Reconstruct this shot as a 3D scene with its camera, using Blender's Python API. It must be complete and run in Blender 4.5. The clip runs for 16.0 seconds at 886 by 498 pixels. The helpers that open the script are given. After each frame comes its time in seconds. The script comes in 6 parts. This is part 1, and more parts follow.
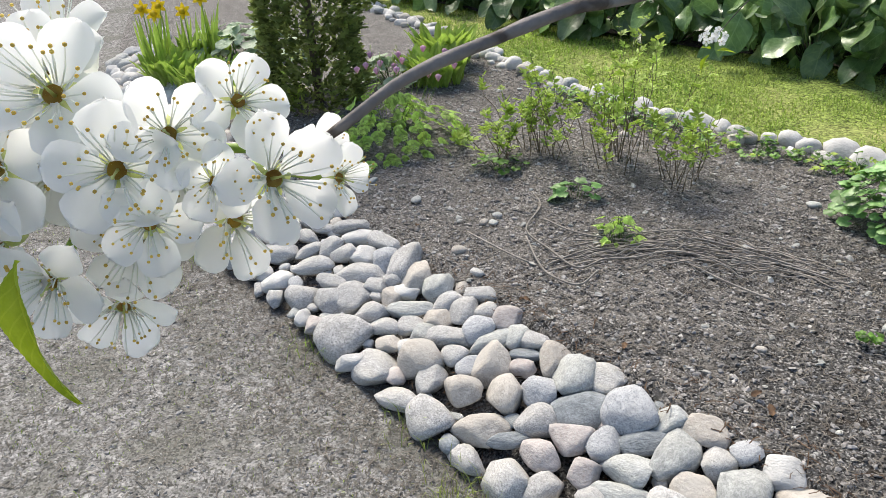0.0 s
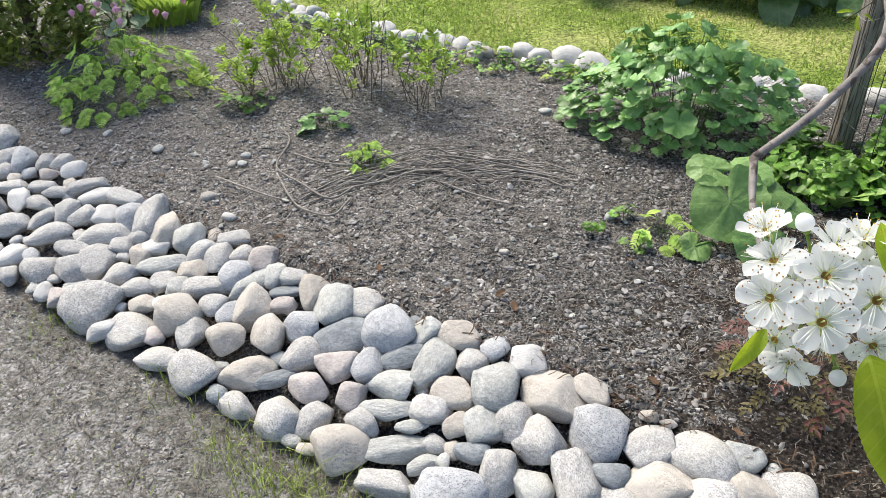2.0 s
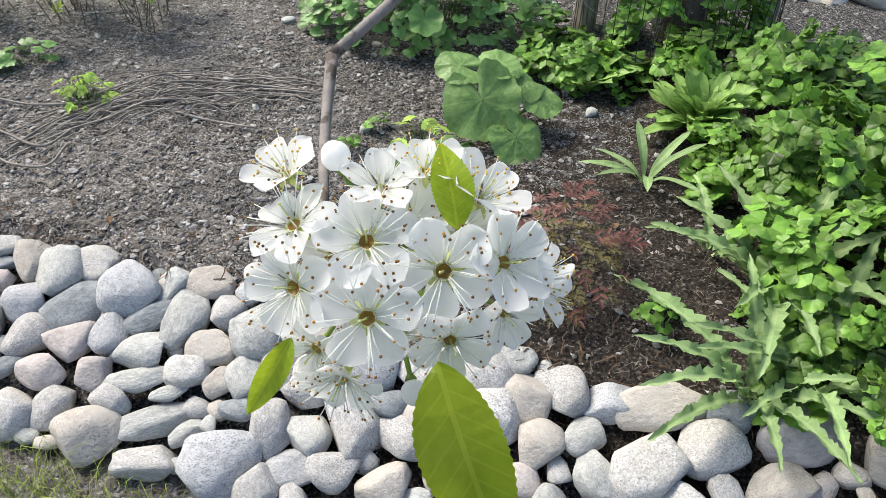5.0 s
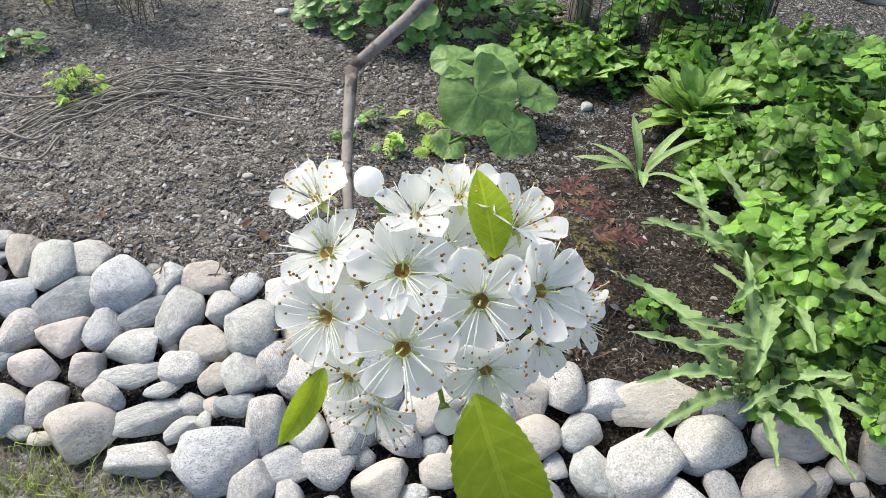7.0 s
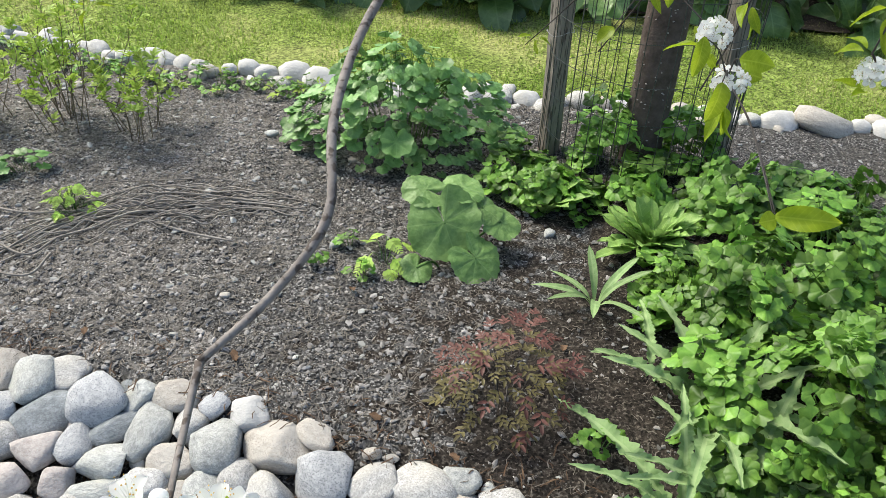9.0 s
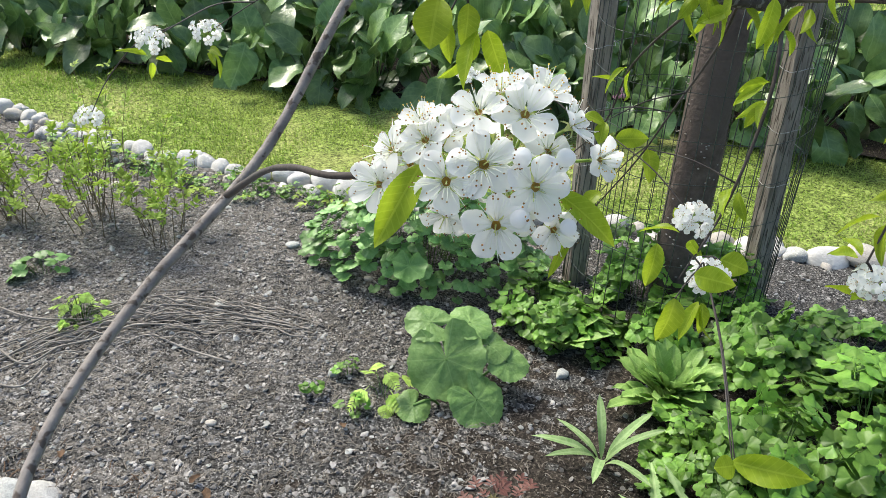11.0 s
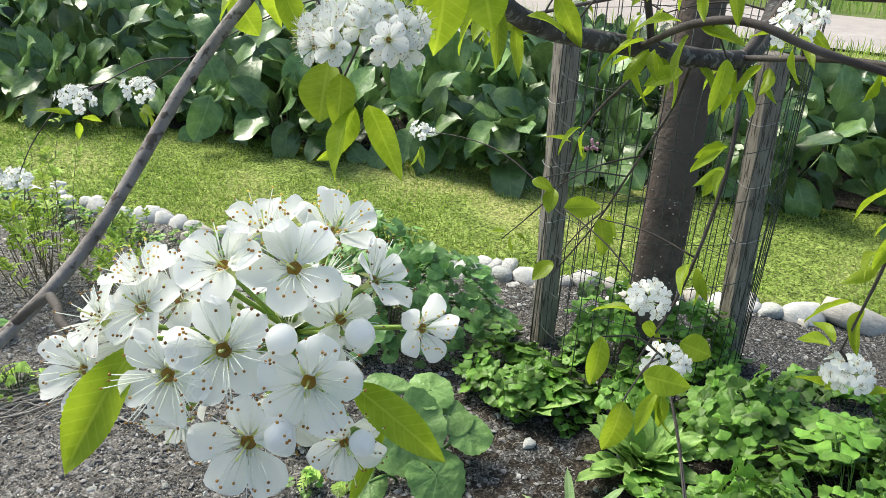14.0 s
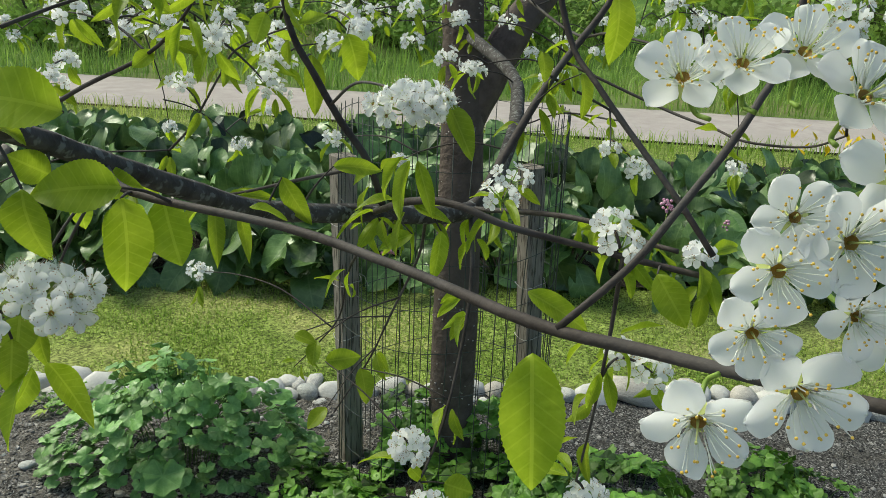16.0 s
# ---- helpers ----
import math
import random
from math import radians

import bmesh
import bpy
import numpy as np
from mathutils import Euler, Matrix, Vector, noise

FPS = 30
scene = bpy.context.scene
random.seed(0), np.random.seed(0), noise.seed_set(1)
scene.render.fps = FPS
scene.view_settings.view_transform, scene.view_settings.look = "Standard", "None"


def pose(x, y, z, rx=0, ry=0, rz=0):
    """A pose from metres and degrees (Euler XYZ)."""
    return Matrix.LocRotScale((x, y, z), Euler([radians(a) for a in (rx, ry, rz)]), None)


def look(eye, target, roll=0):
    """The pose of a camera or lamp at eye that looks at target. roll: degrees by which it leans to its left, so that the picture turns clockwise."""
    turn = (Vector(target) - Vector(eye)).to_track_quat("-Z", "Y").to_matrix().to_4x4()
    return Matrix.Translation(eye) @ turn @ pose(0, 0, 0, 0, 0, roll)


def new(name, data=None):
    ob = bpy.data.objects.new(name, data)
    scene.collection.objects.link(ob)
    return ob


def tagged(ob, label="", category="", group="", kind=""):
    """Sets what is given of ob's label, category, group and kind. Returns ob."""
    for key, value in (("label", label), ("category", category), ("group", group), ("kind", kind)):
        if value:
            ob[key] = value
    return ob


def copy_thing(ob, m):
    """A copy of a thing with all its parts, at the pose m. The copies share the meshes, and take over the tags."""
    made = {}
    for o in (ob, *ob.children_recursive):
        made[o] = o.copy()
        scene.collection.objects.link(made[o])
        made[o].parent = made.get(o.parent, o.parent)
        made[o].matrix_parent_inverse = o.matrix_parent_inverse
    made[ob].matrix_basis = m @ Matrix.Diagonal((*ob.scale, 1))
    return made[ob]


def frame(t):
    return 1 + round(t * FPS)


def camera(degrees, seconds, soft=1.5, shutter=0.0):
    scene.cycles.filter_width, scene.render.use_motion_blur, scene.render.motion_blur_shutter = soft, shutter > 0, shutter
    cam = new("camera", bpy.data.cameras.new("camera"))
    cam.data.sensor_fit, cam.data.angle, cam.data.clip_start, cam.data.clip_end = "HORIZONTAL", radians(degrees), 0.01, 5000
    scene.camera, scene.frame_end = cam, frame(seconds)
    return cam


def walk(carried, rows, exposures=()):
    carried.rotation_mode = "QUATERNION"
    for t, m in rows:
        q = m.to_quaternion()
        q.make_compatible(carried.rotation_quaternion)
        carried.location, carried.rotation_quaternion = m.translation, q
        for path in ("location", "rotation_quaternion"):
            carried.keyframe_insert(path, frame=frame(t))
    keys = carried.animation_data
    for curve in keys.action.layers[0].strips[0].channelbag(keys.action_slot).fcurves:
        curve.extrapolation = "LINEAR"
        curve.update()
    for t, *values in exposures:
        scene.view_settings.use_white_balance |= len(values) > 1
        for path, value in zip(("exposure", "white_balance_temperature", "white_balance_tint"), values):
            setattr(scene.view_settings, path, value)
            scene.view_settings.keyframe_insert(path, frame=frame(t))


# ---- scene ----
cam = camera(59.6, 16.0, soft=0.6)
PATH = [
    (0, (0.174, 0.071, 1.275), (-0.05, 1.797, 0.29), -3.3),
    (0.5, (0.208, 0.048, 1.283), (0.134, 1.767, 0.265), -3.2),
    (1, (0.235, 0.057, 1.276), (0.307, 1.752, 0.216), -2.4),
    (1.5, (0.248, 0.065, 1.274), (0.45, 1.719, 0.169), -1.4),
    (2, (0.305, 0.061, 1.266), (0.587, 1.673, 0.116), -2.0),
    (2.5, (0.33, 0.062, 1.247), (0.706, 1.634, 0.069), -1.7),
    (3, (0.399, 0.063, 1.245), (0.855, 1.586, 0.032), -2.0),
    (3.5, (0.421, 0.112, 1.21), (1.039, 1.548, -0.037), -0.5),
    (4, (0.465, 0.141, 1.19), (1.165, 1.497, -0.102), 0.2),
    (6.5, (0.461, 0.157, 1.196), (1.165, 1.462, -0.147), 1.3),
    (7, (0.458, 0.164, 1.197), (1.174, 1.459, -0.148), 1.6),
    (7.5, (0.462, 0.149, 1.21), (1.177, 1.442, -0.138), 1.6),
    (8, (0.469, 0.136, 1.229), (1.18, 1.446, -0.104), 1.6),
    (8.5, (0.472, 0.139, 1.245), (1.23, 1.494, -0.015), 2.2),
    (9, (0.53, 0.094, 1.348), (1.3, 1.519, 0.175), 2.6),
    (9.5, (0.594, 0.068, 1.384), (1.344, 1.586, 0.319), 3.7),
    (10, (0.658, 0.084, 1.428), (1.372, 1.651, 0.411), 3.3),
    (12.5, (0.804, 0.284, 1.388), (1.428, 1.903, 0.394), 2.5),
    (13, (0.811, 0.282, 1.394), (1.432, 1.898, 0.392), 2.5),
    (13.5, (0.818, 0.277, 1.388), (1.466, 1.906, 0.426), 3.0),
    (14, (0.849, 0.258, 1.403), (1.565, 1.898, 0.511), 2.7),
    (14.5, (0.87, 0.226, 1.447), (1.701, 1.857, 0.643), 1.9),
    (15, (0.885, 0.223, 1.468), (1.85, 1.813, 0.732), 2.2),
    (15.5, (0.906, 0.225, 1.479), (1.964, 1.774, 0.786), 2.4),
    (16, (0.917, 0.225, 1.495), (2.072, 1.72, 0.837), 2.5),
]
EXPOSURES = [(0.0, 0.93, 6500, 10), (1.0, 1.02, 6500, 10), (2.5, 1.06, 6500, 10), (4.0, 1.00, 6450, 10), (7.0, 1.00, 6450, 9), (9.0, 0.98, 6450, 7), (9.5, 1.00, 6450, 7), (10.0, 1.06, 6450, 7), (12.5, 1.12, 6400, 8), (14.0, 1.06, 6450, 4), (14.5, 0.88, 6500, 1), (15.0, 0.64, 6600, -2), (16.0, 0.42, 6600, -4)]
walk(cam, [(t, look(eye, target, roll)) for t, eye, target, roll in PATH], EXPOSURES)

# ---- world and light ----
world = bpy.data.worlds.new("sky")
scene.world = world
world.use_nodes = True
sky = world.node_tree.nodes.new("ShaderNodeTexSky")
sky.sky_type, sky.sun_disc = "NISHITA", False
sky.sun_elevation, sky.sun_rotation = radians(48), radians(-25)
sky.air_density, sky.dust_density, sky.ozone_density = 1.0, 3.0, 1.0
world.node_tree.links.new(sky.outputs[0], world.node_tree.nodes["Background"].inputs[0])
world.node_tree.nodes["Background"].inputs[1].default_value = 0.112
sun_data = bpy.data.lights.new("sun", "SUN")
sun_data.energy, sun_data.angle, sun_data.color = 2.4, radians(22), (1.0, 0.94, 0.83)
sun = new("sun", sun_data)
sun.matrix_world = look((-3.4, 6.6, 9.0), (0, 0, 0))

# ---- materials ----


def mat(name, c1, c2, scale=12.0, rough=0.8, bump=0.3, fine=90.0, rand=0.12, gloss=0.3, through_light=0.0, speck=None, speck_scale=220.0, stain=None, stretch=(1, 1, 1), unit=1.0, veins=0.0, cells=None, relief=0.25):
    """A two-scale mottled surface; speck: colour of small grains; stain: colour of broad patches; through_light: share of light that passes; unit: metres to one unit of the mesh; cells: grains to the metre, darkest and lightest grain; veins below zero spread from the stalk."""
    m = bpy.data.materials.new(name)
    m.use_nodes = True
    nt = m.node_tree
    add, link = nt.nodes.new, nt.links.new
    bsdf = nt.nodes["Principled BSDF"]
    tc, info = add("ShaderNodeTexCoord"), add("ShaderNodeObjectInfo")
    shift = add("ShaderNodeVectorMath")
    shift.operation = "MULTIPLY_ADD"
    link(tc.outputs["Object"], shift.inputs[0])
    shift.inputs[1].default_value = stretch
    link(info.outputs["Random"], shift.inputs[2])
    n1 = add("ShaderNodeTexNoise")
    n1.inputs["Scale"].default_value, n1.inputs["Detail"].default_value = scale * unit, 6.0
    n1.inputs["Roughness"].default_value = 0.65
    link(shift.outputs[0], n1.inputs["Vector"])
    ramp = add("ShaderNodeValToRGB")
    ramp.color_ramp.elements[0].position, ramp.color_ramp.elements[1].position = 0.32, 0.68
    ramp.color_ramp.elements[0].color, ramp.color_ramp.elements[1].color = (*c1, 1), (*c2, 1)
    link(n1.outputs["Fac"], ramp.inputs["Fac"])
    colour = ramp.outputs["Color"]
    n2 = add("ShaderNodeTexNoise")
    n2.inputs["Scale"].default_value, n2.inputs["Detail"].default_value = fine * unit, 3.0
    link(shift.outputs[0], n2.inputs["Vector"])
    if speck:
        n3 = add("ShaderNodeTexNoise")
        n3.inputs["Scale"].default_value, n3.inputs["Detail"].default_value = speck_scale * unit, 2.0
        link(shift.outputs[0], n3.inputs["Vector"])
        r3 = add("ShaderNodeValToRGB")
        r3.color_ramp.elements[0].position, r3.color_ramp.elements[1].position = 0.55, 0.63
        link(n3.outputs["Fac"], r3.inputs["Fac"])
        mix = add("ShaderNodeMixRGB")
        link(r3.outputs["Color"], mix.inputs[0])
        link(colour, mix.inputs[1])
        mix.inputs[2].default_value = (*speck, 1)
        colour = mix.outputs[0]
    if stain:
        n4 = add("ShaderNodeTexNoise")
        n4.inputs["Scale"].default_value, n4.inputs["Detail"].default_value = scale * 0.14 * unit, 4.0
        link(shift.outputs[0], n4.inputs["Vector"])
        r4 = add("ShaderNodeValToRGB")
        r4.color_ramp.elements[0].position, r4.color_ramp.elements[1].position = 0.47, 0.66
        link(n4.outputs["Fac"], r4.inputs["Fac"])
        mix = add("ShaderNodeMixRGB")
        link(r4.outputs["Color"], mix.inputs[0])
        link(colour, mix.inputs[1])
        mix.inputs[2].default_value = (*stain, 1)
        colour = mix.outputs[0]
    if veins:
        # a midrib along y and side veins that run forward from it
        xyz = add("ShaderNodeSeparateXYZ")
        link(tc.outputs["Object"], xyz.inputs[0])

        def calc(op, a, b):
            k = add("ShaderNodeMath")
            k.operation = op
            for i, q in enumerate((a, b)):
                if isinstance(q, (int, float)):
                    k.inputs[i].default_value = q
                else:
                    link(q, k.inputs[i])
            return k.outputs[0]

        ax = calc("ABSOLUTE", xyz.outputs[0], 0)
        if veins < 0:
            turn_ = calc("ARCTAN2", xyz.outputs[0], xyz.outputs[1])
            rays = calc("COSINE", calc("MULTIPLY", turn_, -veins), 0)
            far_ = calc("POWER", calc("ADD", calc("MULTIPLY", ax, ax), calc("MULTIPLY", xyz.outputs[1], xyz.outputs[1])), 0.5)
            net = calc("SINE", calc("ADD", calc("MULTIPLY", far_, 70.0), calc("MULTIPLY", rays, 3.0)), 0)
            line = calc("MAXIMUM", calc("GREATER_THAN", rays, calc("SUBTRACT", 1.0, calc("DIVIDE", 0.0016, calc("ADD", calc("MULTIPLY", far_, far_), 0.004)))), calc("MULTIPLY", calc("GREATER_THAN", net, 0.86), 0.35))
        wave = line if veins < 0 else calc("SINE", calc("MULTIPLY", calc("SUBTRACT", xyz.outputs[1], calc("MULTIPLY", ax, 0.75)), veins), 0)
        side = line if veins < 0 else calc("MULTIPLY", calc("GREATER_THAN", wave, 0.90), 0.5)
        line = line if veins < 0 else calc("MAXIMUM", calc("LESS_THAN", ax, 0.014), side)
        mix = add("ShaderNodeMixRGB")
        link(calc("MULTIPLY", line, 0.24 if veins < 0 else 0.30), mix.inputs[0])
        link(colour, mix.inputs[1])
        mix.inputs[2].default_value = (min(1, c2[0] * 1.5 + 0.04), min(1, c2[1] * 1.35 + 0.04), c2[2] * 1.6 + 0.03, 1)
        colour = mix.outputs[0]
    geo = add("ShaderNodeNewGeometry")
    both = add("ShaderNodeMath")
    both.operation = "ADD"
    link(info.outputs["Random"], both.inputs[0])
    link(geo.outputs["Random Per Island"], both.inputs[1])
    value = add("ShaderNodeMapRange")
    value.inputs[1].default_value, value.inputs[2].default_value = 0.0, 2.0
    value.inputs[3].default_value, value.inputs[4].default_value = 1 - rand * 1.6, 1 + rand * 1.6
    link(both.outputs[0], value.inputs[0])
    tone = value.outputs[0]
    if cells:
        vor, split, span = add("ShaderNodeTexVoronoi"), add("ShaderNodeSeparateColor"), add("ShaderNodeMapRange")
        vor.inputs["Scale"].default_value = cells[0] * unit
        link(shift.outputs[0], vor.inputs["Vector"])
        link(vor.outputs["Color"], split.inputs[0])
        link(split.outputs[0], span.inputs[0])
        span.inputs[3].default_value, span.inputs[4].default_value = cells[1], cells[2]
        mul = add("ShaderNodeMath")
        mul.operation = "MULTIPLY"
        link(tone, mul.inputs[0])
        link(span.outputs[0], mul.inputs[1])
        tone = mul.outputs[0]
    hsv = add("ShaderNodeHueSaturation")
    link(tone, hsv.inputs["Value"])
    link(colour, hsv.inputs["Color"])
    colour = hsv.outputs["Color"]
    link(colour, bsdf.inputs["Base Color"])
    bsdf.inputs["Roughness"].default_value = rough
    bsdf.inputs["Specular IOR Level"].default_value = gloss
    bp = add("ShaderNodeBump")
    bp.inputs["Strength"].default_value, bp.inputs["Distance"].default_value = bump, relief / fine
    link(n2.outputs["Fac"], bp.inputs["Height"])
    link(bp.outputs[0], bsdf.inputs["Normal"])
    if through_light:
        tr, ms = add("ShaderNodeBsdfTranslucent"), add("ShaderNodeMixShader")
        link(colour, tr.inputs["Color"])
        ms.inputs[0].default_value = through_light
        link(bsdf.outputs[0], ms.inputs[1])
        link(tr.outputs[0], ms.inputs[2])
        link(ms.outputs[0], nt.nodes["Material Output"].inputs["Surface"])
    return m


M = {
    "bed": mat("bed_soil", (0.010, 0.010, 0.009), (0.080, 0.078, 0.076), 90, 0.95, 1.0, 260, 0, 0.2, speck=(0.198, 0.191, 0.180), speck_scale=150, stain=(0.049, 0.046, 0.042), cells=(190, 0.15, 2.2)),
    "pale_bed": mat("pale_bed_soil", (0.038, 0.035, 0.032), (0.182, 0.172, 0.159), 80, 0.95, 1.0, 260, 0, 0.2, speck=(0.289, 0.276, 0.259), speck_scale=150, stain=(0.106, 0.099, 0.089), cells=(190, 0.25, 1.9)),
    # the darkest soil colour, for the planted end of the bed and below the hedge
    "dark_soil": mat("dark_brown_soil", (0.010, 0.008, 0.006), (0.046, 0.038, 0.031), 70, 0.95, 1.0, 220, 0, 0.2, speck=(0.092, 0.080, 0.066), speck_scale=130, cells=(180, 0.3, 1.7)),
    "path": mat("path_soil", (0.086, 0.083, 0.077), (0.338, 0.330, 0.315), 30, 0.95, 0.9, 240, 0, 0.15, speck=(0.102, 0.100, 0.086), speck_scale=70, stain=(0.145, 0.142, 0.124), cells=(190, 0.45, 1.5)),
    "turf": mat("turf", (0.100, 0.147, 0.027), (0.252, 0.314, 0.082), 14, 0.95, 0.8, 160, 0, 0.1, stain=(0.266, 0.280, 0.099), speck=(0.062, 0.081, 0.021), speck_scale=60, cells=(110, 0.45, 1.6)),
    "meadow": mat("meadow_turf", (0.053, 0.117, 0.021), (0.150, 0.234, 0.053), 1.4, 0.95, 0.8, 30, 0, 0.1, stain=(0.213, 0.213, 0.096)),
    "road": mat("road_gravel", (0.336, 0.296, 0.280), (0.448, 0.400, 0.376), 4, 0.95, 0.6, 120, 0, 0.15, stain=(0.368, 0.328, 0.304)),
    "grit": mat("grit", (0.161, 0.152, 0.143), (0.448, 0.430, 0.407), 50, 0.9, 0.5, 300, 0.6),
    "straw": mat("straw", (0.083, 0.071, 0.058), (0.270, 0.244, 0.206), 40, 0.9, 0.2, 200, 0.3),
    "dark_straw": mat("dark_straw", (0.045, 0.038, 0.030), (0.180, 0.158, 0.131), 40, 0.9, 0.2, 200, 0.35),
    "stem_dry": mat("dry_stem", (0.170, 0.152, 0.133), (0.360, 0.328, 0.285), 40, 0.85, 0.3, 200, 0.2),
    "litter": mat("leaf_litter", (0.051, 0.029, 0.018), (0.173, 0.109, 0.064), 60, 0.9, 0.3, 200, 0.3),
    "grass": mat("grass_blade", (0.176, 0.285, 0.038), (0.323, 0.427, 0.085), 3, 0.6, 0.0, 50, 0.4, 0.25, 0.4, stain=(0.370, 0.399, 0.123)),
    "tall_grass": mat("tall_grass", (0.181, 0.320, 0.053), (0.352, 0.490, 0.117), 1, 0.6, 0.0, 50, 0.3, 0.25, 0.35),
    "spring": mat("spring_blade", (0.235, 0.365, 0.045), (0.370, 0.500, 0.100), 20, 0.45, 0.05, 80, 0.35, 0.4, 0.4, unit=0.28),
    "round": mat("round_leaf", (0.105, 0.235, 0.056), (0.215, 0.385, 0.115), 40, 0.42, 0.25, 160, 0.5, 0.45, 0.22, veins=-7, unit=0.07),
    "butterbur": mat("broad_leaf", (0.125, 0.245, 0.062), (0.225, 0.355, 0.110), 45, 0.45, 0.9, 70, 0.25, 0.45, 0.24, veins=-7, unit=0.2),
    "lobed": mat("lobed_leaf", (0.085, 0.201, 0.025), (0.186, 0.340, 0.052), 40, 0.45, 0.2, 150, 0.6, 0.4, 0.24, unit=0.06),
    "grey_leaf": mat("grey_leaf", (0.185, 0.305, 0.105), (0.300, 0.425, 0.180), 40, 0.65, 0.3, 180, 0.2, 0.3, 0.25, veins=70, unit=0.25),
    "rosette": mat("rosette_leaf", (0.200, 0.367, 0.078), (0.333, 0.501, 0.144), 40, 0.5, 0.3, 140, 0.2, 0.35, 0.25, veins=60, unit=0.16),
    "red_leaf": mat("red_leaf", (0.094, 0.037, 0.029), (0.188, 0.087, 0.069), 40, 0.5, 0.2, 150, 0.35, 0.35, 0.25, unit=0.04),
    "olive_leaf": mat("olive_leaf", (0.085, 0.072, 0.030), (0.187, 0.162, 0.060), 40, 0.5, 0.2, 150, 0.35, 0.35, 0.25, unit=0.04),
    "hedge_leaf": mat("hedge_leaf", (0.058, 0.123, 0.031), (0.157, 0.253, 0.079), 14, 0.34, 0.5, 45, 0.6, 0.6, 0.18, veins=34, unit=0.26),
    "fern": mat("ferny_leaf", (0.300, 0.490, 0.085), (0.500, 0.660, 0.165), 40, 0.55, 0.1, 150, 0.4, 0.3, 0.45, unit=0.1),
    "bud_leaf": mat("bud_leaf", (0.262, 0.393, 0.047), (0.411, 0.524, 0.112), 40, 0.5, 0.1, 150, 0.3, 0.3, 0.35, unit=0.035),
    "conifer": mat("conifer_spray", (0.190, 0.255, 0.065), (0.400, 0.480, 0.150), 20, 0.7, 0.3, 120, 0.5, 0.2, 0.5),
    "pale": mat("pale_leaf", (0.262, 0.365, 0.215), (0.430, 0.520, 0.370), 30, 0.55, 0.2, 120, 0.25, 0.3, 0.25, veins=-7, unit=0.1),
    "cherry_leaf": mat("cherry_leaf", (0.235, 0.345, 0.012), (0.375, 0.485, 0.032), 60, 0.42, 0.45, 260, 0.25, 0.4, 0.58, veins=62, unit=0.05),
    "bark": mat("cherry_bark", (0.065, 0.048, 0.040), (0.140, 0.108, 0.092), 22, 0.8, 0.9, 70, 0, 0.25, stain=(0.101, 0.081, 0.070), relief=0.4),
    "lenticel": mat("lenticel", (0.20, 0.18, 0.16), (0.36, 0.33, 0.30), 60, 0.85, 0.3, 200, 0.3, 0.2),
    "twig": mat("twig_bark", (0.028, 0.022, 0.019), (0.068, 0.055, 0.049), 60, 0.7, 0.7, 240, 0.1, 0.3, stain=(0.088, 0.081, 0.075)),
    "grey_twig": mat("grey_twig_bark", (0.139, 0.122, 0.112), (0.287, 0.261, 0.239), 60, 0.75, 0.8, 260, 0.1, 0.3, speck=(0.086, 0.069, 0.058), speck_scale=160),
    "lichen": mat("lichened_bark", (0.036, 0.030, 0.029), (0.096, 0.090, 0.086), 40, 0.85, 0.9, 140, 0, 0.2, speck=(0.160, 0.164, 0.156), speck_scale=110),
    "petal": mat("petal", (0.93, 0.93, 0.92), (0.97, 0.97, 0.965), 40, 0.55, 0.10, 160, 0.02, 0.2, 0.56, unit=0.012),
    "filament": mat("filament", (0.90, 0.92, 0.84), (0.95, 0.96, 0.90), 50, 0.5, 0, 200, 0.03, 0.3, 0.4, unit=0.012),
    "anther": mat("anther", (0.13, 0.055, 0.016), (0.46, 0.24, 0.04), 90, 0.6, 0, 200, 0.5, unit=0.012),
    "young_anther": mat("young_anther", (0.62, 0.38, 0.05), (0.80, 0.58, 0.12), 90, 0.6, 0, 200, 0.3, unit=0.012),
    "eye": mat("flower_eye", (0.24, 0.115, 0.010), (0.50, 0.30, 0.028), 120, 0.45, 0, 200, 0.25, 0.5, unit=0.012),
    "throat": mat("flower_throat", (0.52, 0.58, 0.16), (0.74, 0.76, 0.36), 60, 0.5, 0, 200, 0.15, 0.3, 0.2, unit=0.012),
    "pedicel": mat("pedicel", (0.187, 0.306, 0.043), (0.289, 0.391, 0.085), 60, 0.5, 0, 200, 0.1, 0.3, 0.1),
    "stalk": mat("leaf_stalk", (0.051, 0.122, 0.025), (0.112, 0.214, 0.051), 30, 0.6, 0.1, 200, 0.3, 0.3, 0.1),
    "post": mat("weathered_post", (0.162, 0.143, 0.121), (0.315, 0.282, 0.242), 9, 0.9, 0.6, 60, 0.1, 0.15, stretch=(7, 7, 0.6), speck=(0.085, 0.072, 0.060), speck_scale=24),
    "bush_twig": mat("bush_twig", (0.104, 0.080, 0.052), (0.208, 0.168, 0.104), 40, 0.8, 0.3, 200, 0.3),
    "wire": mat("wire", (0.020, 0.028, 0.024), (0.048, 0.056, 0.048), 50, 0.5, 0, 200, 0.1, 0.4),
    "tie": mat("tie_wire", (0.297, 0.297, 0.289), (0.425, 0.425, 0.416), 50, 0.4, 0, 200, 0.1, 0.5),
    "pink": mat("pink_flower", (0.612, 0.270, 0.450), (0.765, 0.522, 0.630), 60, 0.5, 0, 200, 0.2, 0.3, 0.3),
    "yellow": mat("yellow_flower", (0.720, 0.495, 0.009), (0.765, 0.594, 0.027), 60, 0.5, 0, 200, 0.1, 0.3, 0.3),
